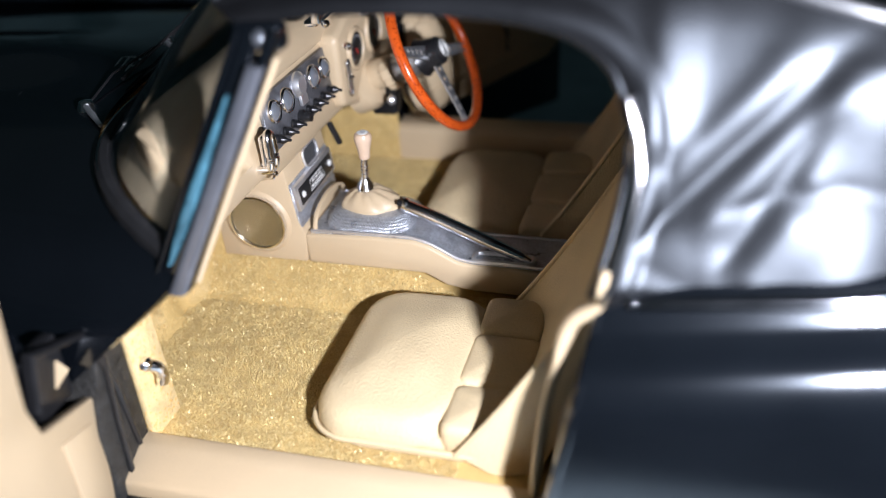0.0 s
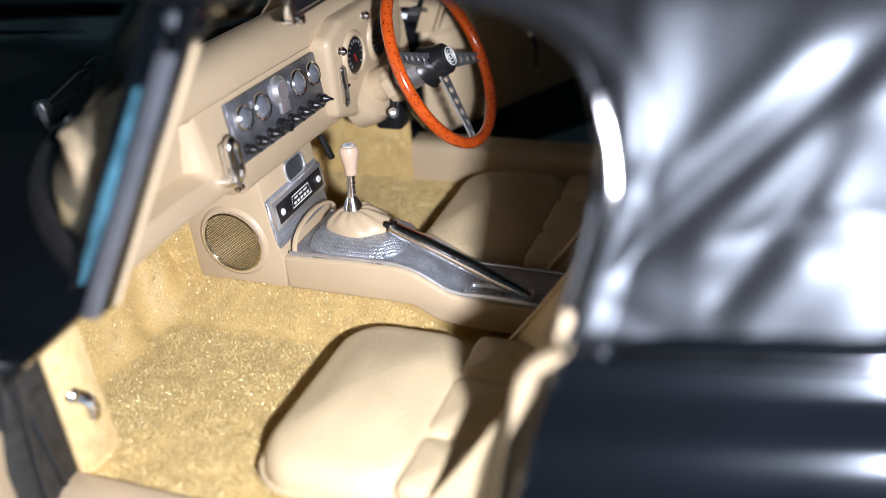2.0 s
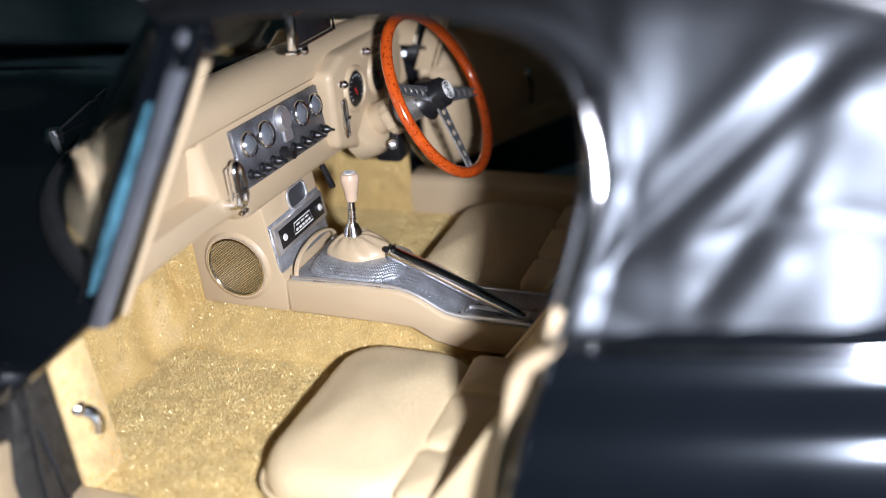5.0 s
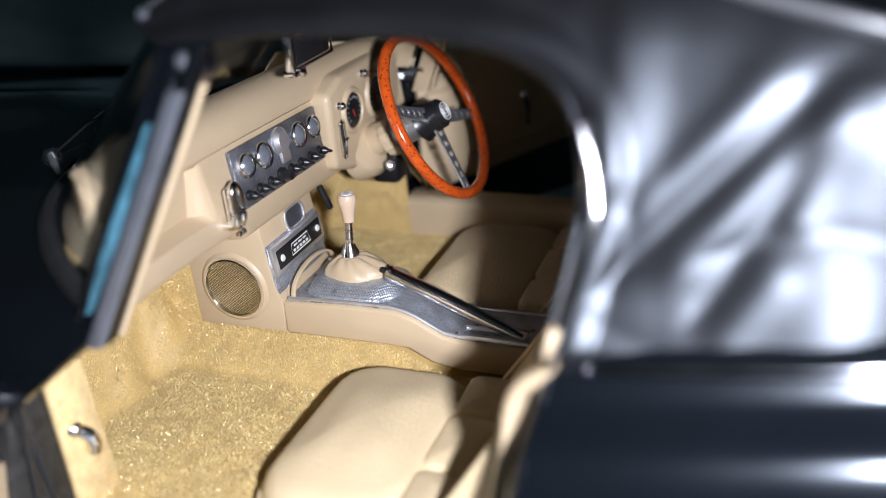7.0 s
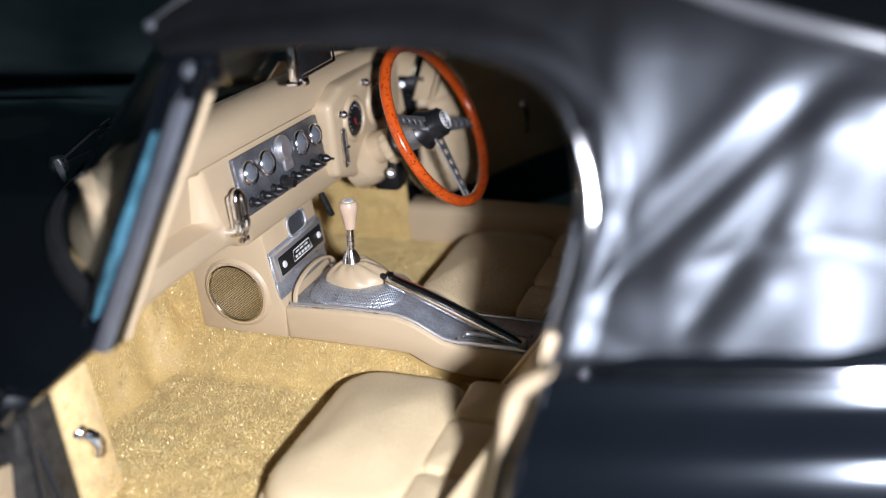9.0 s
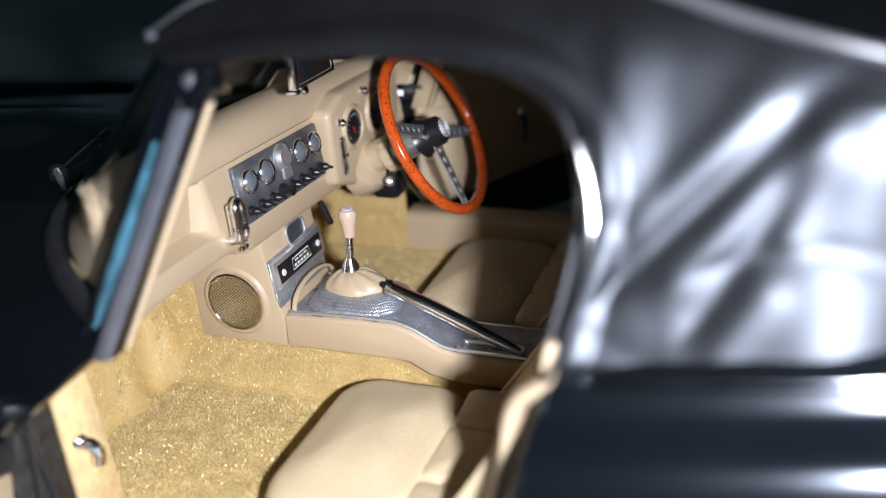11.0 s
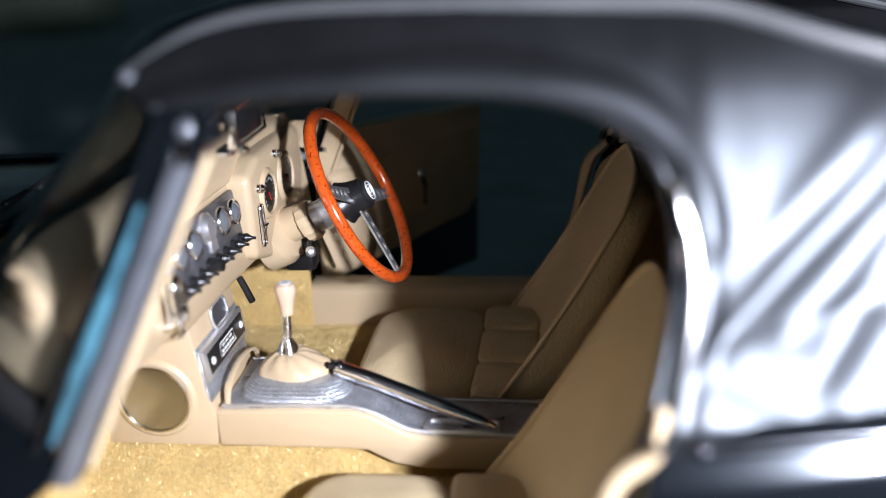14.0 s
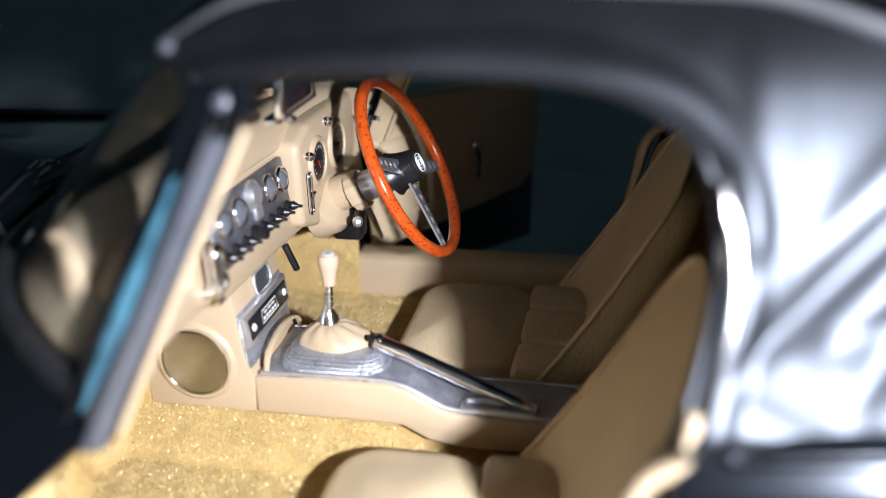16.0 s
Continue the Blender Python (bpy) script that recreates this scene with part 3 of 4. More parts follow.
def build_soft_top():
    top = thing("soft_top", (0, 0, 0), "raised black vinyl soft top, creased behind the window opening", "soft top")
    n = len(OPENING)
    for sy in (1, -1):
        def fn(u, v):
            i = min(n - 1, round(u * (n - 1)))
            a, b = OPENING[i], SEAM[i]
            v = v ** 1.7
            x, z = a.x + (b.x - a.x) * v, a.z + (b.z - a.z) * v
            y = side_y(z) + draw_in(x)
            d = v * math.hypot(b.x - a.x, b.z - a.z)
            bulge = 0.007 * math.sin(math.pi * min(1, d / 0.052))
            return (x, sy * (y - bulge - fold(x, z)), z)
        part("side_panel", sheet(fn, n - 1, 60, 0.008), vinyl, top, "creased black vinyl quarter", sharp=80)
        rim = [(p.x - 0.004, sy * (side_y(p.z) + 0.004), p.z) for p in OPENING]
        part("opening_edge", tube(rim, 0.008, 10), vinyl, top)
        # bright window channel down the rear of the opening
        ch = [(p.x + 0.010, sy * (side_y(p.z) - 0.012), p.z) for p in OPENING[78:]]
        part("window_channel", tube(ch, 0.011, 10, 0.6), chrome, top, "chrome window channel")
        sm = [(p.x, sy * (side_y(p.z) + draw_in(p.x) - 0.002), p.z + 0.002) for p in SEAM[:97]]
        part("corner_stud", lathe([(0.010, -0.015), (0.010, 0.008), (0.006, 0.013), (0, 0.014)], (0.150, sy * 0.545, 0.777), (0.3, sy, 0.3), 16), satin, top, "chrome stud at the hood's front corner")
        part("seam_welt", tube(sm, 0.011, 10), welt_mat, top, "raised seam along the roof edge")
        belt = [(x, sy * (-0.699 - 0.004 * (x - 0.8) + draw_in(x)), 0.386 + 0.13 * (x - 0.8) - 0.10 * max(0, x - 1.2)) for x in [0.805 + 0.05 * k for k in range(17)]]
        part("belt_bead", tube(belt, 0.011, 12), bead_mat, top, "polished bead along the foot of the hood")
        bx, by, bz = belt[0]
        part("bead_end", lathe([(0.0, -0.012), (0.006, -0.0105), (0.0105, -0.006), (0.012, 0.0), (0.0105, 0.006), (0.006, 0.0105), (0.0, 0.012)], (bx, by, bz), (0, 0, 1), 16), paint, top, "rounded end of the bead")
    def roof(u, v):
        i = u * 96
        k = min(95, int(i))
        p = SEAM[k].lerp(SEAM[k + 1], i - k)
        w = side_y(p.z) + draw_in(p.x)
        y = w * (1 - 2 * v)
        bow = 1 - (y / w) ** 2
        return (p.x - 0.16 * bow * max(0, 1 - u * 4), y, p.z + 0.012 * bow - 0.06 * (y - w))
    part("roof_panel", sheet(roof, 64, 40, 0.010), vinyl, top, sharp=80)
    def back(u, v):
        y = -0.58 + 1.16 * v
        bow = 1 - (y / 0.58) ** 2
        return (1.5 + 0.22 * u + 0.25 * bow, y, 0.66 + 0.05 * bow - 0.32 * u)
    part("rear_panel", sheet(back, 10, 24, 0.010), vinyl, top)
    part("rear_deck", sheet(lambda u, v: (0.86 + 1.5 * u, -0.62 + 1.24 * v, 0.35), 4, 8, 0.012), paint, model_car)


build_soft_top()


# ---- seats ----
def build_seat(y, label, hide):
    """A bucket seat; x is fore and aft, base at the floor."""
    s = thing("bucket_seat", (0.20, y, -0.07), label, "seat", "the two bucket seats")
    w = 0.220
    part("base", pad(0.03, 0.42, -w + 0.01, w - 0.01, 0.0, 0.05, 0.08, 0.02), hide, s)
    part("cushion", pad(0.0, 0.285, -w, w, 0.010, 0.090, 0.090, 0.052, 0.028), hide, s, "padded front of the cushion")
    for k, (a, b) in enumerate(((-w + 0.008, -0.082), (-0.080, 0.080), (0.082, w - 0.008))):
        part("flute", pad(0.262, 0.405, a, b, 0.02, 0.088, 0.02, 0.020, 0.008), hide, s, "padded roll at the rear of the cushion")
    part("piping", tube([(x, yy, 0.034) for x, yy in rounded(-0.004, 0.41, -w - 0.002, w + 0.002, 0.085, 8)], 0.005, 8, loop=True), hide, s)
    # reclined bucket back: a smooth hollow front with side wings, narrowing to a rounded top
    lean = Matrix.Translation((0.370, 0, 0.004)) @ Matrix.Rotation(radians(-66), 4, "Y")
    rings, edges = [], {-1: [], 1: []}
    for i in range(25):
        u = i / 24
        h = 0.555 * (1 - (1 - u) ** 1.5) if u > 0.6 else 0.555 * (1 - 0.4 ** 1.5) * u / 0.6
        half = (w + 0.004) * (1 - 0.10 * u) * math.sqrt(max(0.004, 1 - max(0.0, (u - 0.62) / 0.385) ** 2.4))
        wing = 0.068 * (1 - u) ** 2.2 + 0.012 * (1 - u)
        deep = 0.070 - 0.025 * u
        ring = []
        for k in range(21):
            q = -1 + 2 * k / 20
            ring.append((h, q * half, wing * abs(q) ** 4.5 + 0.008 * (1 - q * q) * (1 - u)))
        for q in (1.02, 0.98, 0.9, 0.5, 0.0, -0.5, -0.9, -0.98, -1.02):
            ring.append((h, q * half, -deep * (0.45 if abs(q) > 1 else 0.85 if abs(q) > 0.95 else 1.0) + wing * 0.5 * (abs(q) > 0.95)))
        rings.append(ring)
        for sgn in (-1, 1):
            edges[sgn].append((h, sgn * half * 1.005, wing))
    part("backrest", loft(rings), hide, s, "smooth hollow backrest with side wings", sharp=60, m=lean)
    part("back_piping", tube(edges[-1] + edges[1][::-1], 0.0055, 8), hide, s, "piped edge of the backrest", m=lean)
    return s


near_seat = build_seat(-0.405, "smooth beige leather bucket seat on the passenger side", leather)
far_seat = build_seat(0.305, "beige leather bucket seat behind the steering wheel", worn_leather)


# ---- dashboard ----
def dash_z(y):
    return -0.035 * y


def build_dash():
    d = thing("dashboard", (0, 0, 0), "beige moulded dashboard with a patterned metal switch panel", "dashboard")

    # padded top roll and fascia as one swept section
    def section(y):
        e = abs(y) / 0.62
        pocket = 0.042 * max(0.0, min(1.0, (-0.264 - y) / 0.030)) * max(0.0, min(1.0, (y + 0.545) / 0.03))
        k = 0.05 * e ** 3
        low = 0.245 if y > -0.19 else 0.268 + 0.05 * (-y - 0.19)
        pts = [(-0.30, 0.44), (-0.16, 0.50), (-0.085, 0.510), (-0.048, 0.506), (-0.024, 0.495), (-0.009, 0.477), (-0.003, 0.456), (-0.005, 0.441), (-0.013, 0.434), (-0.011 - 0.3 * pocket, 0.429), (0.004 - pocket, low + 0.062), (0.006, low + 0.050), (0.010, low + 0.012), (0.002, low), (-0.03, low - 0.006), (-0.30, low + 0.02)]
        pts = [(x - 0.016, z) for x, z in pts]
        base = 0.075 - 0.31 * (1 - (y / 0.655) ** 4)
        def fore(x):
            return max(x if x >= -0.06 else (base + (x + 0.316) * (-0.06 - base) / 0.256 if base < -0.06 else -0.05), base + 0.03 if abs(y) > 0.45 else -1.0)
        return [(fore(x + k), y, z + dash_z(y)) for x, z in pts]
    ys = sorted([-0.585 + 1.17 * i / 60 for i in range(61)] + [-0.2640, -0.2940, -0.5150, -0.5450])
    bm = loft([section(y) for y in ys])
    part("fascia", bm, trim_plastic, d, sharp=40)
    # beige trim inside the foot of the screen, at both ends
    for u0, u1 in ((0.015, 0.26), (0.74, 0.985)):
        def foot(u, v):
            x, y, z = screen_point(u0 + (u1 - u0) * u, 0.20 * v)
            return (x + 0.034, y * 0.985, z + 0.012)
        part("screen_foot_trim", sheet(foot, 24, 4, 0.005), trim_plastic, d, "beige trim at the foot of the screen")
    # driver's binnacle block
    b2 = prism([(0.185, 0.262), (0.185, 0.440), (0.26, 0.468), (0.56, 0.468), (0.585, 0.44), (0.585, 0.30), (0.56, 0.262), (0.30, 0.225)], "x", -0.05, 0.020, 0.017, 4)
    part("instrument_block", b2, trim_plastic, d, "beige instrument block")
    part("column_cowl", tube([(-0.02, 0.365, 0.255), (0.022, 0.365, 0.268), (0.030, 0.364, 0.272), (0.040, 0.363, 0.278), (0.085, 0.358, 0.298)], [0.085, 0.080, 0.070, 0.040, 0.038], 24), trim_plastic, d, "beige steering column cowl")
    # centre switch panel
    tilt = Matrix.Translation((-0.012, 0, 0.366)) @ Matrix.Rotation(radians(-8), 4, "Y") @ Matrix.Rotation(radians(-2), 4, "X")
    panel = part("switch_panel", box(0.012, 0.352, 0.122, (0, 0, 0), 0.004), hatch, d, "dark patterned metal switch panel", m=tilt)
    for y, r in ((-0.138, 0.0255), (-0.072, 0.028), (0.075, 0.028), (0.139, 0.0255)):
        g = part("minor_gauge", lathe([(r + 0.001, 0), (r + 0.001, 0.006), (r, 0.010), (r - 0.002, 0.012), (r - 0.004, 0.011), (r - 0.005, 0.008), (0, 0.008)], (0.006, y, 0.022), (1, 0, 0), 28), chrome, d, "small round gauge with chrome bezel", m=tilt)
        part("dial", lathe([(r - 0.004, -0.003), (r * 0.68, 0.004), (r * 0.45, 0.0075), (r * 0.25, 0.0098), (r * 0.1, 0.0106), (0, 0.0108)], (0.0150, y, 0.022), (1, 0, 0), 24), dial_mat, g, m=tilt)
    part("lamp_switch_plate", lathe([(0.030, 0), (0.030, 0.006), (0.022, 0.012), (0.020, 0.014), (0, 0.015)], (0.006, 0.003, 0.030), (1, 0, 0), 28), bright_metal, d, "polished round lamp switch plate", m=tilt)
    part("lamp_switch_tab", box(0.010, 0.034, 0.026, (0.012, 0.004, -0.004), 0.004), bright_metal, d, m=tilt)
    for k in range(8):
        y = -0.150 + 0.0428 * k
        big = k in (3,)
        sw = part("toggle_switch", lathe([(0.011, 0), (0.011, 0.003), (0.008, 0.006), (0.009, 0.012), (0.010, 0.015), (0.007, 0.021), (0.0035, 0.026), (0.003, 0.034), (0, 0.035)] if not big else [(0.016, 0), (0.016, 0.008), (0.011, 0.012), (0.010, 0.028), (0, 0.029)], (0.006, y, -0.036), (1, 0, -0.15), 14), black_plastic, d, "black toggle switch", m=tilt)
    # grab handle at the end of the passenger fascia
    h = thing("grab_handle", (0, 0, 0), "chrome grab handle on the passenger fascia", "handle")
    part("bar", tube(spline([(-0.035, -0.246, 0.311), (0.016, -0.246, 0.312), (0.025, -0.246, 0.322), (0.026, -0.246, 0.350), (0.025, -0.244, 0.380), (0.024, -0.234, 0.391), (0.025, -0.224, 0.380), (0.026, -0.222, 0.350), (0.025, -0.222, 0.322), (0.016, -0.222, 0.312), (-0.035, -0.222, 0.311)], 5), 0.0088, 12), chrome, h)
    part("back_plate", box(0.012, 0.030, 0.078, (0.012, -0.234, 0.348), 0.005), chrome, h, "ribbed chrome back plate")
    for dy, dz in ((-0.007, -0.007), (0.007, -0.007), (-0.007, 0.007), (0.007, 0.007)):
        part("screw", lathe([(0.006, 0), (0.006, 0.003), (0, 0.006)], (0.012, -0.215 + dy, 0.291 + dz), (1, 0, 0), 10), chrome, h)
    # driver's dials and knobs
    for y, z, r in ((0.295, 0.375, 0.047), (0.430, 0.375, 0.050)):
        g = part("main_dial", lathe([(r - 0.004, 0), (r - 0.006, 0.004), (0, 0.0045)], (0.020, y, z), (1, 0, 0), 32), black_plastic, d, "black round dial with white ticks")
        part("bezel", lathe([(r + 0.012, -0.006), (r + 0.009, 0.004), (r + 0.003, 0.010), (r - 0.002, 0.010), (r - 0.006, 0.004), (r - 0.007, 0.0)], (0.018, y, z), (1, 0, 0), 32), trim_plastic, g, "beige raised ring round the dial")
        for k in range(13):
            a = radians(-130 + 260 * k / 12)
            part("tick", box(0.001, 0.002, 0.006, (0.0255, y + math.sin(a) * (r - 0.015), z + math.cos(a) * (r - 0.015)), 0.0, Matrix.Rotation(-a, 4, "X")), grey_ink, g)
        part("needle", box(0.0015, 0.0016, 0.022, (0.0265, y - 0.003, z - 0.006), 0.0, Matrix.Rotation(0.5, 4, "X")), red_ink, g)
        part("centre_cap", lathe([(0.005, 0), (0.004, 0.004), (0, 0.005)], (0.025, y, z), (1, 0, 0), 16), black_plastic, g)
    part("vent_lever_ring", tube([(0.026, y, z) for y, z in rounded(0.217, 0.233, 0.281, 0.371, 0.0078, 5)], 0.0034, 8, up=(1, 0, 0), loop=True), chrome, d, "oval chrome lever surround")
    part("vent_lever_slot", box(0.006, 0.012, 0.084, (0.021, 0.225, 0.326), 0.0025), black_plastic, d)
    part("vent_lever", tube([(0.024, 0.225, 0.300), (0.031, 0.2255, 0.325), (0.034, 0.232, 0.328)], [0.004, 0.0045, 0.003], 10), chrome, d)
    for y, z in ((0.228, 0.405), (0.362, 0.445)):
        part("chrome_knob", lathe([(0.009, 0), (0.009, 0.005), (0.006, 0.008), (0.010, 0.014), (0.006, 0.02), (0, 0.021)], (0.018, y, z), (1, 0, 0), 14), chrome, d)
    # pedals
    p = thing("accelerator_pedal", (0, 0, 0), "black pedal on a lever in the driver's footwell", "pedal", "pedals")
    part("lever", tube([(-0.20, 0.165, 0.20), (-0.14, 0.165, 0.10), (-0.12, 0.165, 0.03)], 0.008, 8), black_plastic, p)
    part("pad", box(0.018, 0.05, 0.12, (-0.12, 0.165, 0.045), 0.006, Matrix.Rotation(radians(25), 4, "Y")), rubber, p)


build_dash()


# ---- centre console ----
def build_console():
    c = thing("centre_console", (0, 0, 0), "beige centre console with radio, speaker and embossed metal top", "console")
    h = 0.105
    # upright box under the dash, front face raked
    side = [(-0.217, -0.005), (0.0, -0.005), (0.006, 0.062), (-0.009, 0.105), (-0.026, 0.25), (-0.222, 0.26)]
    part("upright", prism([(x, z) for x, z in side], "y", -h, 0.125, 0.005), trim_plastic, c, "beige upright with the speaker")
    face = Matrix.Translation((-0.023, 0, 0.166)) @ Matrix.Rotation(radians(-7.5), 4, "Y")
    part("metal_face", box(0.008, 0.224, 0.150, (0.006, 0.010, -0.046), 0.003), embossed, c, "embossed aluminium facing", m=face)
    # ash tray lid
    part("ashtray_lid", pad(-0.022, 0.022, -0.038, 0.038, 0.0, 0.008, 0.018, 0.004), satin, c, "oval metal ashtray lid", m=Matrix.Translation((-0.026, 0.030, 0.214)) @ Matrix.Rotation(radians(82), 4, "Y"))
    part("ashtray_rim", tube([(x, y, 0.009) for x, y in rounded(-0.023, 0.023, -0.039, 0.039, 0.018, 6)], 0.0032, 8, loop=True), bright_metal, c, "bright rim of the ashtray", m=Matrix.Translation((-0.026, 0.030, 0.214)) @ Matrix.Rotation(radians(82), 4, "Y"))
    r = part("radio", box(0.016, 0.218, 0.064, (0.012, 0.010, -0.010), 0.005), bright_metal, c, "car radio with black dial face", m=face)
    part("radio_face", box(0.006, 0.194, 0.043, (0.0185, 0.010, -0.010), 0.002), black_plastic, r, m=face)
    for y in (-0.070, 0.090):
        part("radio_knob", lathe([(0.0078, 0), (0.0078, 0.003), (0.006, 0.005), (0, 0.005)], (0.020, y, -0.010), (1, 0, 0), 16), white_ink, r, m=face)
    part("dial_frame", tube([(0.0215, -0.032, -0.022), (0.0215, 0.052, -0.022), (0.0215, 0.046, 0.002), (0.0215, -0.026, 0.002)], 0.0016, 6, loop=True), white_ink, r, m=face)
    for k in range(5):
        part("push_button", box(0.003, 0.009, 0.006, (0.0215, -0.018 + 0.014 * k, -0.015), 0.001), white_ink, r, m=face)
    for k in range(3):
        part("dial_mark", box(0.002, 0.014, 0.004, (0.0215, -0.010 + 0.020 * k, -0.005)), white_ink, r, m=face)
    def arch(r):
        return [(0.004 + (0.100 - r) * math.cos(radians(a)) * -1, 0.066 + (0.064 - r) * math.sin(radians(a)) ** 0.7) for a in range(0, 181, 10)]
    part("arch_trim", prism(arch(0.0) + arch(0.007)[::-1], "x", 0.020, 0.031, 0.003), trim_plastic, c, "beige arch between radio and gaiter")
    # plain short black bar at the console's far top edge
    part("side_bar", box(0.014, 0.012, 0.062, (0.000, 0.146, 0.212), 0.004, Matrix.Rotation(radians(-22), 4, "Y")), black_plastic, c, "black bar beside the console")
    # speaker on the passenger side
    sp = thing("speaker", (-0.110, -h, 0.096), "round speaker with brass mesh and chrome ring", "speaker")
    part("ring", lathe([(0.064, -0.002), (0.071, -0.002), (0.072, 0.004), (0.070, 0.010), (0.066, 0.011), (0.064, 0.006)], (0, 0, 0), (0, -1, 0), 40), chrome, sp)
    part("surround", lathe([(0.072, -0.002), (0.084, -0.002), (0.081, 0.003), (0.075, 0.006), (0.072, 0.004)], (0, 0, 0), (0, -1, 0), 40), trim_plastic, sp, "raised beige rim round the speaker")
    part("backing", lathe([(0.066, 0.0), (0.066, 0.003), (0, 0.0035)], (0, 0, 0), (0, -1, 0), 32), rubber, sp)
    bars = []
    for sgn in (1, -1):
        for k in range(-13, 14):
            o = k * 0.0049
            half = math.sqrt(max(0.0, 0.066 ** 2 - o * o))
            if half > 0.01:
                a = radians(38 * sgn)
                e = [(t * math.cos(a) - o * math.sin(a), -0.006, t * math.sin(a) + o * math.cos(a)) for t in (-half, half)]
                bars.append(tube(e, 0.00095, 5, up=(0, 1, 0)))
    tagged(part("mesh", join(*bars), brass, sp, "woven brass mesh"), kind="stuff")
    # tunnel: raised front, dropping to the handbrake
    prof = [(0.002, 0.070), (0.16, 0.076), (0.262, 0.076), (0.30, 0.066), (0.365, 0.030), (0.40, 0.024), (0.62, 0.022)]
    base = [(0.62, -0.045), (0.40, -0.045), (0.34, -0.035), (0.29, -0.008), (0.24, -0.006), (0.002, -0.006)]
    def far_side(x):
        t = max(0.0, min(1.0, (x - 0.10) / 0.12))
        return 0.118 - 0.072 * t * t * (3 - 2 * t)
    tunnel = prism(prof + base, "y", -h, 0.125, 0.007, 3)
    for v in tunnel.verts:
        if v.co.y > 0.05:
            v.co.y += far_side(v.co.x) - 0.118
    part("tunnel", tunnel, trim_plastic, c, "beige tunnel cover")
    def plate(u, v):
        x = 0.015 + 0.59 * u
        zs = np.interp(x, [p[0] for p in prof], [p[1] for p in prof])
        return (x, -0.096 + (far_side(x) - 0.018 + 0.096) * v, float(zs) + 0.006)
    part("metal_top", sheet(plate, 60, 4, 0.007), embossed, c, "embossed aluminium top plate", sharp=60)
    for near in (True, False):
        part("plate_edge", tube([(x, -0.0955 if near else far_side(x) - 0.0185, float(np.interp(x, [p[0] for p in prof], [p[1] for p in prof])) + 0.007) for x in [0.015 + 0.0197 * k for k in range(31)]], 0.0036, 8), bright_metal, c, "polished edge of the metal plate")
    part("gaiter_plinth", loft([[(x, y, z) for x, y in rounded(0.037 + d, 0.252 - d, -0.091 + 1.8 * d, 0.078 - 1.8 * d, 0.058 - d, 8)] for d, z in ((0.0, 0.066), (0.0, 0.081), (0.002, 0.086), (0.010, 0.096), (0.017, 0.104), (0.021, 0.106))]), embossed, c, "raised metal plinth round the gaiter", sharp=50)
    g = thing("gear_lever", (0, 0, 0), "chrome gear lever with cream knob and beige gaiter", "gear lever")
    rings = []
    for k, (rx, ry, z, ox) in enumerate(((0.086, 0.055, 0.090, 0.0), (0.090, 0.058, 0.100, 0.0), (0.084, 0.055, 0.111, 0.0), (0.071, 0.049, 0.121, -0.001), (0.053, 0.040, 0.130, -0.003), (0.034, 0.029, 0.138, -0.006), (0.019, 0.019, 0.142, -0.009))):
        rings.append([(0.134 + ox + 0.86 * rx * math.cos(2 * math.pi * i / 48) * (1 + 0.05 * math.sin(2 * math.pi * i / 48 * 3 + 1.0 + k * 0.3)), 0.006 + ry * math.sin(2 * math.pi * i / 48) * (1 + 0.06 * math.sin(2 * math.pi * i / 48 * 4 + k * 0.5)), z + 0.006 * (0 < k < 6) * abs(math.sin(math.pi * i / 48 * 9 + 0.35 * k))) for i in range(48)])
    part("gaiter", loft(rings), trim_plastic, g, "wrinkled beige gaiter", sharp=80)
    part("collar", lathe([(0.024, 0), (0.024, 0.004), (0.020, 0.010), (0.0185, 0.018), (0.013, 0.028), (0.0105, 0.034), (0, 0.035)], (0.121, 0.010, 0.134), (0.02, 0, 1), 24), chrome, g)
    part("shaft", tube([(0.121, 0.010, 0.15), (0.126, 0.014, 0.235)], 0.0078, 14), chrome, g)
    for q in (0.30, 0.42, 0.54):
        part("shaft_ring", lathe([(0.0074, 0), (0.0096, 0.0015), (0.0096, 0.0035), (0.0074, 0.005)], (0.121 + 0.005 * q, 0.010 + 0.004 * q, 0.15 + 0.085 * q), (0.06, 0.05, 1), 16), chrome, g, "raised ring on the shaft")
    k = part("knob", lathe([(0.008, -0.008), (0.0125, -0.005), (0.0135, 0.006), (0.0155, 0.020), (0.0182, 0.031), (0.0205, 0.042), (0.020, 0.050), (0.017, 0.056), (0.010, 0.058), (0, 0.0585)], (0.126, 0.014, 0.224), (0.02, 0.02, 1), 24), cream_plastic, g, "cream knob")
    part("knob_cap", lathe([(0.0125, 0), (0.0125, 0.0012), (0, 0.0016)], (0.1272, 0.0152, 0.2818), (0.02, 0.02, 1), 20), white_ink, k, "white cap with the shift pattern")
    for dx, dy, sx, sy in ((0, -0.005, 0.013, 0.0014), (0, 0.0, 0.013, 0.0014), (0, 0.005, 0.013, 0.0014), (0, 0, 0.0014, 0.011)):
        part("gate_mark", box(sx, sy, 0.0008, (0.1272 + dx, 0.0152 + dy, 0.2836)), grey_ink, k)
    b = thing("handbrake", (0, 0, 0), "chrome handbrake lever lying along the console", "handbrake")
    part("lever", tube(spline([(0.225, -0.028, 0.126), (0.30, -0.039, 0.104), (0.42, -0.057, 0.066), (0.50, -0.069, 0.041), (0.53, -0.074, 0.030)], 4), [0.0155] * 5 + [0.015] * 4 + [0.0145, 0.0135, 0.0125, 0.0115, 0.0105, 0.009, 0.008, 0.007], 14), chrome, b)
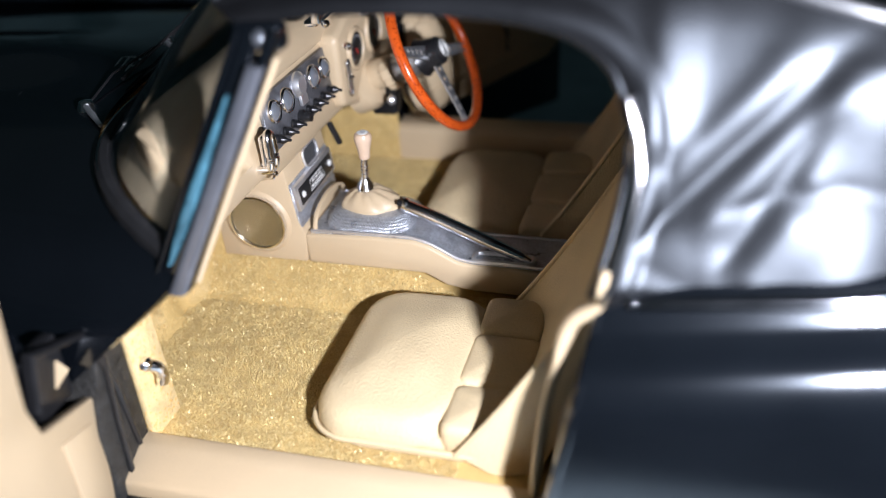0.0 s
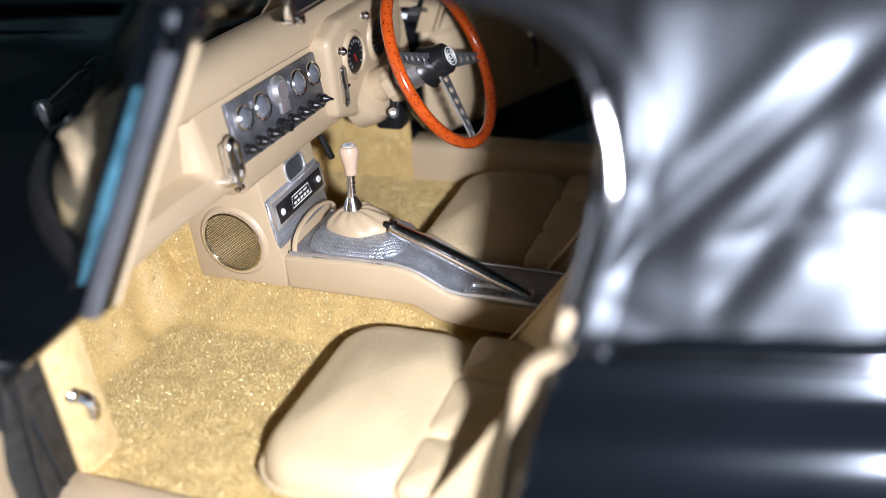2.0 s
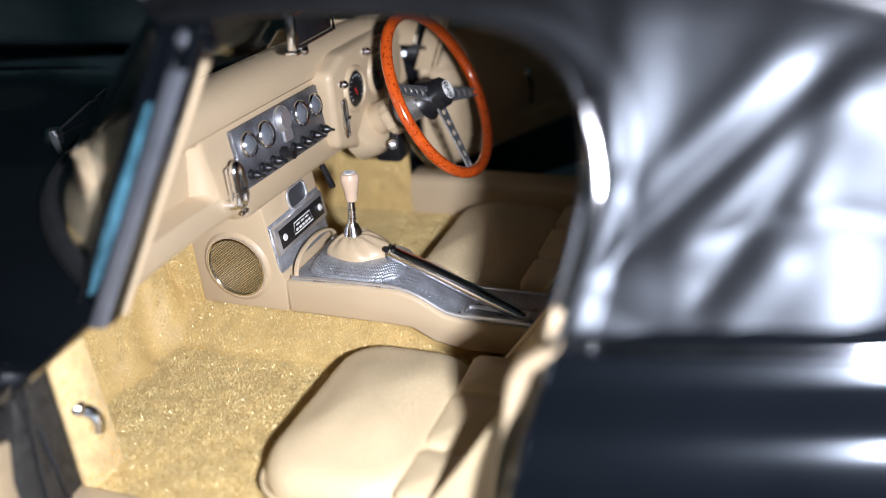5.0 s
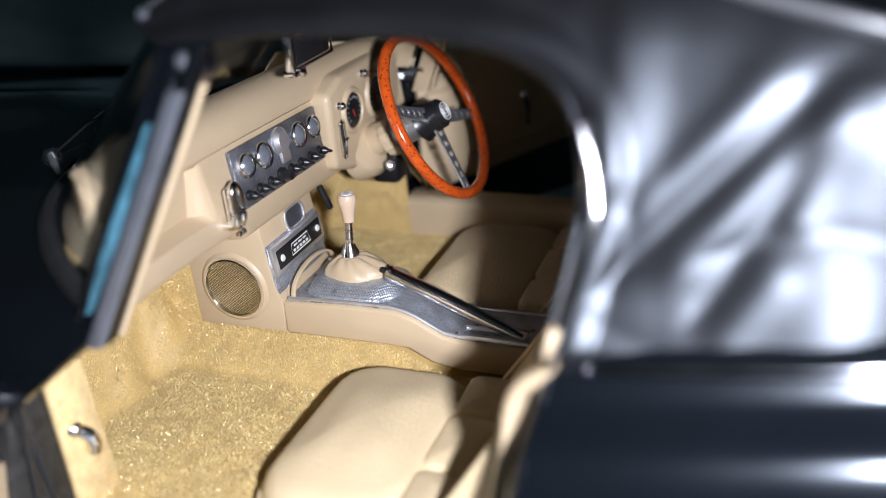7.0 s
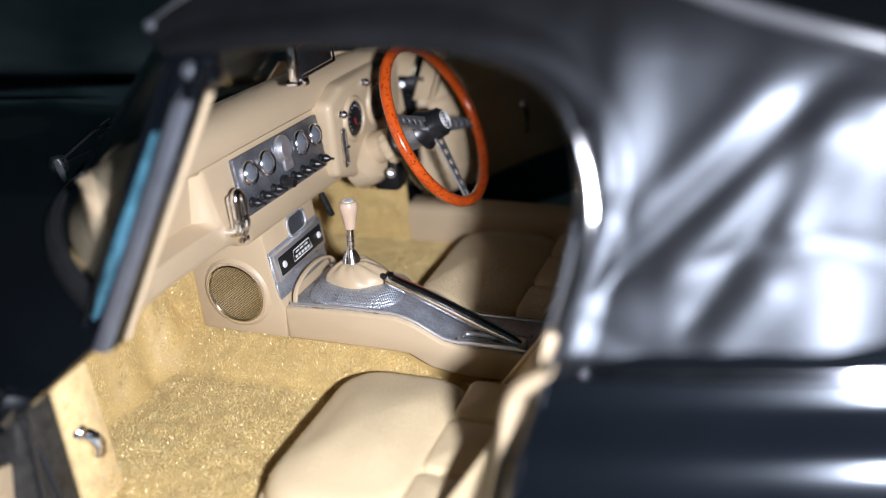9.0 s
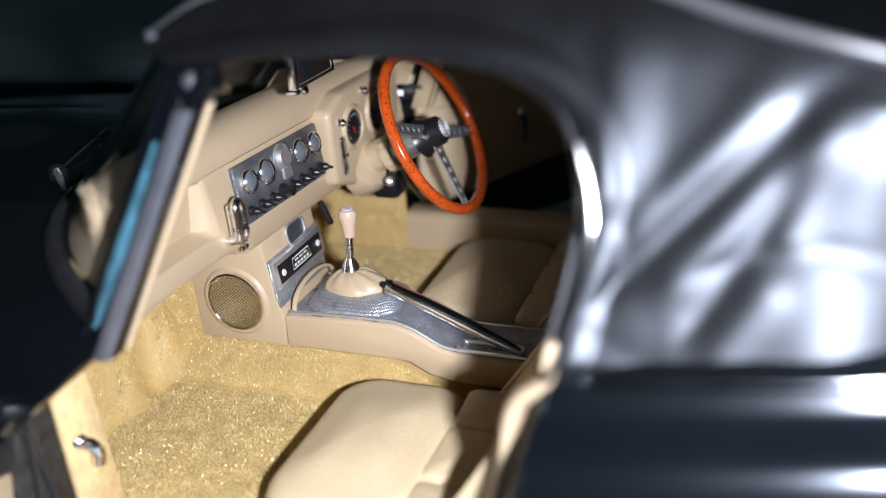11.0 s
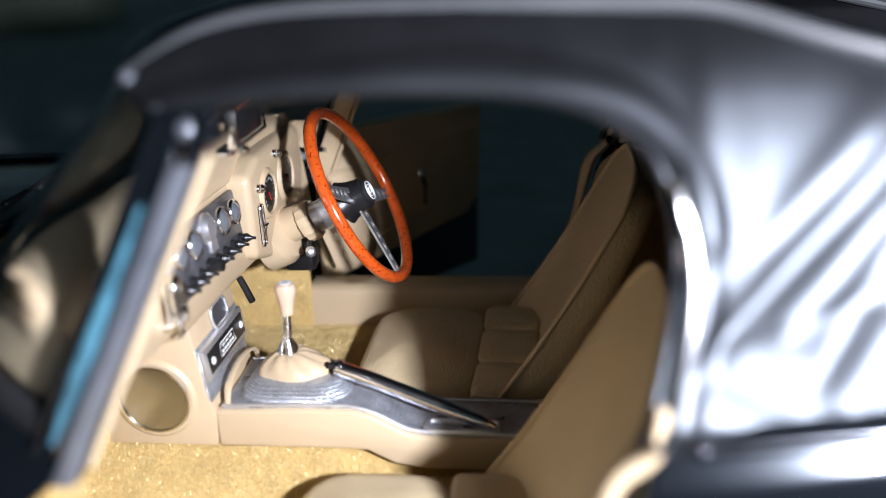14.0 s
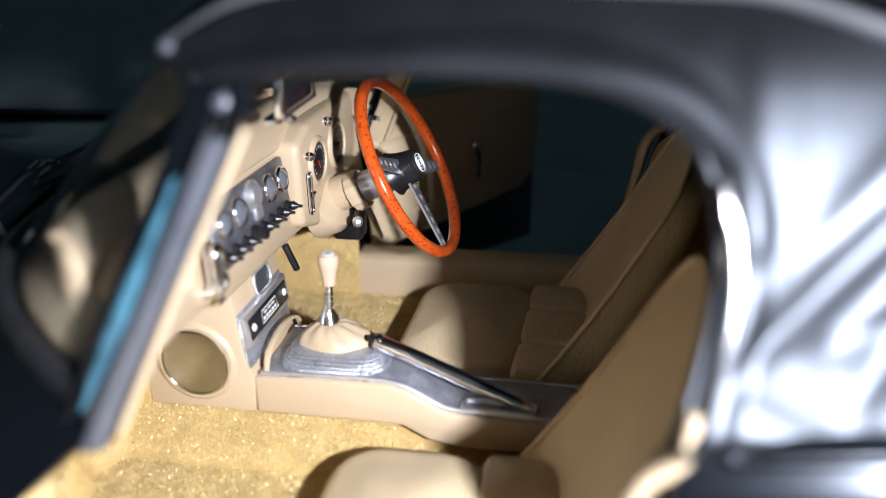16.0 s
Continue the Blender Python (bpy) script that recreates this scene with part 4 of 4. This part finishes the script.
    part("button", lathe([(0.007, 0), (0.007, 0.012), (0.005, 0.016), (0, 0.017)], (0.226, -0.028, 0.128), (-1, 0, 0.2), 14), black_plastic, b)
    part("button_collar", lathe([(0.015, 0), (0.016, 0.005), (0.015, 0.010), (0, 0.010)], (0.236, -0.028, 0.126), (-1, 0, 0.2), 16), chrome, b)
    part("slot_frame", tube([(x, y, 0.032) for x, y in rounded(0.40, 0.535, -0.093, -0.058, 0.012, 4)], 0.0058, 8, loop=True), bright_metal, b, "bright frame round the handbrake slot")


build_console()


# ---- steering wheel ----
def build_wheel():
    w = thing("steering_wheel", (0.212, 0.352, 0.352), "orange wooden rimmed steering wheel with drilled steel spokes", "steering wheel")
    m = Matrix.Rotation(radians(-26), 4, "Y") @ Matrix.Rotation(radians(90), 4, "Y")
    R = 0.198
    part("rim", tube([(R * math.cos(2 * math.pi * k / 64), R * math.sin(2 * math.pi * k / 64), 0) for k in range(64)], 0.0135, 14, loop=True), wood, w, "varnished orange wood rim", m=m)
    for a in (-14, 72, -112):
        # local x points down the wheel; a flat spoke drilled with oval holes
        ca = radians(a)
        d = Vector((math.cos(ca), math.sin(ca), 0))
        s = Vector((-math.sin(ca), math.cos(ca), 0))
        a0, a1 = d * 0.03 + Vector((0, 0, -0.012)), d * (R - 0.006)
        bm = bmesh.new()
        for k in range(6):
            front, back = [], []
            for i in range(16):
                q = 2 * math.pi * i / 16
                cx, cy = math.cos(q), math.sin(q)
                far = 1 / max(abs(cx), abs(cy))
                for px, py, holder in ((cx * far, cy * far, 0), (cx * 0.62, cy * 0.60, 1)):
                    t = (k + 0.5 + 0.5 * px) / 6
                    wide = 0.019 - 0.008 * t
                    p = a0.lerp(a1, t) + s * wide * py
                    front.append(bm.verts.new(p + Vector((0, 0, 0.0025))))
                    back.append(bm.verts.new(p - Vector((0, 0, 0.0025))))
            for i in range(16):
                j = (i + 1) % 16
                bm.faces.new((front[2 * i], front[2 * j], front[2 * j + 1], front[2 * i + 1]))
                bm.faces.new((back[2 * i + 1], back[2 * j + 1], back[2 * j], back[2 * i]))
                bm.faces.new((front[2 * i + 1], front[2 * j + 1], back[2 * j + 1], back[2 * i + 1]))
                bm.faces.new((back[2 * i], back[2 * j], front[2 * j], front[2 * i]))
        part("spoke", bm, steel, w, "drilled steel spoke", m=m)
    part("hub", lathe([(0.050, -0.042), (0.046, -0.036), (0.040, -0.020), (0.036, 0.0), (0.035, 0.012), (0.030, 0.017), (0, 0.018)], (0, 0, 0), (0, 0, 1), 28), black_plastic, w, "black hub boss", m=m)
    part("horn_button", lathe([(0.027, 0.014), (0.027, 0.020), (0.022, 0.0225), (0, 0.023)], (0, 0, 0), (0, 0, 1), 28), rubber, w, "black horn button with white rings", m=m)
    for r in (0.021, 0.014, 0.007):
        part("button_ring", tube([(r * math.cos(2 * math.pi * k / 24), r * math.sin(2 * math.pi * k / 24), 0.0232) for k in range(24)], 0.0014, 6, loop=True), white_ink, w, m=m)
    part("column_sleeve", lathe([(0.034, -0.125), (0.034, -0.03), (0.0, -0.03)], (0, 0, 0), (0, 0, 1), 24), steel, w, "steel column sleeve", m=m)
    collar = loft([[(r * (1 + 0.055 * (k % 2)) * math.cos(math.pi * k / 14), r * (1 + 0.055 * (k % 2)) * math.sin(math.pi * k / 14), z) for k in range(28)] for r, z in ((0.036, -0.152), (0.043, -0.148), (0.044, -0.126), (0.041, -0.120), (0.034, -0.118))])
    part("column_nut", collar, trim_plastic, w, "beige ribbed collar", m=m)
    st = thing("column_stalk", (0, 0, 0), "black indicator stalk with chrome end below the steering column", "stalk")
    part("arm", tube([(0.085, 0.36, 0.268), (0.10, 0.385, 0.240), (0.10, 0.43, 0.185), (0.102, 0.476, 0.132)], [0.007, 0.007, 0.009, 0.006], 10), steel, st)
    part("end_cap", lathe([(0, -0.012), (0.009, -0.009), (0.013, 0), (0.009, 0.009), (0, 0.012)], (0.10, 0.302, 0.237), (1, 0, 0), 16), bright_metal, st, "bright round end cap")
    part("cap_arm", tube([(0.09, 0.35, 0.262), (0.098, 0.302, 0.238)], 0.005, 8), black_plastic, st)
    part("lower_bracket", box(0.07, 0.06, 0.08, (0.05, 0.40, 0.20), 0.012), black_plastic, st)


build_wheel()


# ---- doors, shut trims and latch ----
def build_doors():
    # far door, half open; x runs along the door from its hinge, y outwards
    turn = Matrix.Translation((0.0, 0.655, 0.0)) @ Matrix.Rotation(radians(50.3), 4, "Z")
    f = part("door", prism([(0.0, -0.12), (0.64, -0.12), (0.66, 0.37), (0.0, 0.37)], "y", 0.03, 0.105, 0.01), paint, model_car, "far door, half open", m=turn)
    part("card", prism([(0.02, -0.02), (0.03, 0.0), (0.10, 0.02), (0.55, 0.075), (0.60, 0.12), (0.62, 0.36), (0.20, 0.40), (0.03, 0.36)], "y", -0.022, 0.0, 0.006), trim_plastic, f, "beige door card", m=turn)
    part("card_ridge", tube([(0.05, -0.024, 0.30), (0.60, -0.024, 0.325)], 0.006, 8), trim_plastic, f, m=turn)
    part("card_ridge", tube([(0.10, -0.024, 0.09), (0.56, -0.024, 0.13)], 0.004, 8), trim_plastic, f, m=turn)
    part("top_rail", prism([(0.0, 0.36), (0.62, 0.36), (0.62, 0.385), (0.0, 0.41)], "y", -0.02, 0.05, 0.006), trim_plastic, f, m=turn)
    part("window_crank", tube([(0.365, -0.034, 0.235), (0.372, -0.040, 0.20), (0.368, -0.040, 0.15)], 0.006, 8), black_plastic, f, "black window crank", m=turn)
    part("crank_boss", lathe([(0.013, 0), (0.013, 0.012), (0.008, 0.018), (0, 0.019)], (0.365, -0.022, 0.238), (0, -1, 0), 16), chrome, f, "chrome crank boss", m=turn)
    # near door, swung wide open past the hinge
    turn = Matrix.Translation((-0.13, -0.74, 0.0)) @ Matrix.Rotation(radians(-75), 4, "Z")
    g = part("door", prism([(0.02, -0.16), (0.66, -0.16), (0.66, 0.36), (0.10, 0.33), (0.02, 0.10)], "y", -0.11, -0.05, 0.01), paint, model_car, "near door, wide open", m=turn)
    part("card", prism([(0.018, 0.115), (0.055, -0.07), (0.08, -0.15), (0.65, -0.15), (0.65, 0.45), (0.19, 0.45), (0.222, 0.262), (0.203, 0.195)], "y", -0.022, 0.0, 0.005), trim_plastic, g, "beige door card", m=turn)
    part("card_inset", prism([(0.06, 0.09), (0.08, -0.04), (0.10, -0.11), (0.17, -0.11), (0.17, 0.14)], "y", 0.0, 0.004, 0.002), trim_plastic, g, m=turn)
    part("hinge_bracket", tube([(-0.118, -0.90, 0.20), (-0.118, -0.875, 0.295), (-0.118, -0.75, 0.247), (-0.118, -0.715, 0.10), (-0.118, -0.70, -0.05)], 0.013, 8, 0.6), black_plastic, g, "black hinge bracket")
    part("hinge_block", box(0.03, 0.09, 0.13, (-0.150, -0.83, 0.21), 0.008), black_plastic, g, "black hinge block")
    part("hinge_tab", prism([(-0.83, 0.19), (-0.79, 0.20), (-0.81, 0.235)], "x", -0.133, -0.128), trim_plastic, g)
    for y in (-0.752,):
        part("pillar_rib", tube([(-0.108, y, -0.18), (-0.108, y + 0.012, 0.05), (-0.108, y + 0.03, 0.22)], 0.006, 8), black_plastic, model_car, "black rib on the hinge pillar")
    part("cowl_lip", tube([(-0.112, -0.672, 0.222), (-0.02, -0.672, 0.277), (0.066, -0.668, 0.330)], 0.006, 8), trim_plastic, model_car, "thin beige lip along the scuttle edge")
    # carpeted shut face with its chrome catch
    st = thing("shut_trim", (-0.105, -0.665, 0.0), "gold carpeted strip on the hinge pillar", "trim")
    part("strip", prism([(0.0, -0.10), (0.0, 0.222), (0.025, 0.245), (0.085, 0.20), (0.10, -0.12)], "x", -0.012, 0.004, 0.004), shut_carpet, st)
    l = thing("door_catch", (-0.098, -0.640, 0.088), "small chrome door catch screwed to the carpeted strip", "door catch")
    part("plate", lathe([(0.014, 0), (0.014, 0.008), (0.009, 0.014), (0, 0.016)], (0.002, -0.004, 0.012), (1, 0, 0), 14), chrome, l)
    part("hook", tube(spline([(0.006, 0.000, 0.008), (0.018, 0.010, -0.004), (0.022, 0.015, -0.022), (0.016, 0.016, -0.044)], 4), 0.012, 12), chrome, l)
    # beige trim down the rear door shut
    for sy in (-1, 1):
        b = thing("shut_post_trim", (0, 0, 0), "beige curved trim along the rear door shut", "trim", "rear shut trims")
        line = spline([(0.764, sy * 0.692, 0.432), (0.764, sy * 0.692, 0.416), (0.757, sy * 0.690, 0.376), (0.720, sy * 0.684, 0.340), (0.704, sy * 0.680, 0.300), (0.694, sy * 0.677, 0.250), (0.672, sy * 0.672, 0.150), (0.654, sy * 0.668, 0.010), (0.648, sy * 0.668, -0.05)], 5)
        n = len(line)
        part("strip", tube(line, [min(1.0, 0.6 + 2.5 * k / n) * (0.017 + 0.005 * max(0.0, 1 - abs(k / n - 0.45) / 0.2)) for k in range(n)], 12, 0.6), trim_plastic, b)
        part("inner_panel", sheet(lambda u, v: (line[round(u * (n - 1))].x + 0.02 + 0.32 * v, sy * 0.615, line[round(u * (n - 1))].z), n - 1, 4, 0.01), trim_plastic, b)
    tagged(part("rear_bulkhead", box(0.03, 1.22, 0.5, (0.98, 0, 0.16), 0.01), trim_plastic), "beige trimmed bulkhead behind the seats", "bulkhead", kind="structure")
    tagged(part("front_bulkhead", box(0.03, 1.22, 0.5, (-0.53, 0, 0.15), 0.01), carpet_mat), "carpeted front bulkhead", "bulkhead", kind="structure")


build_doors()
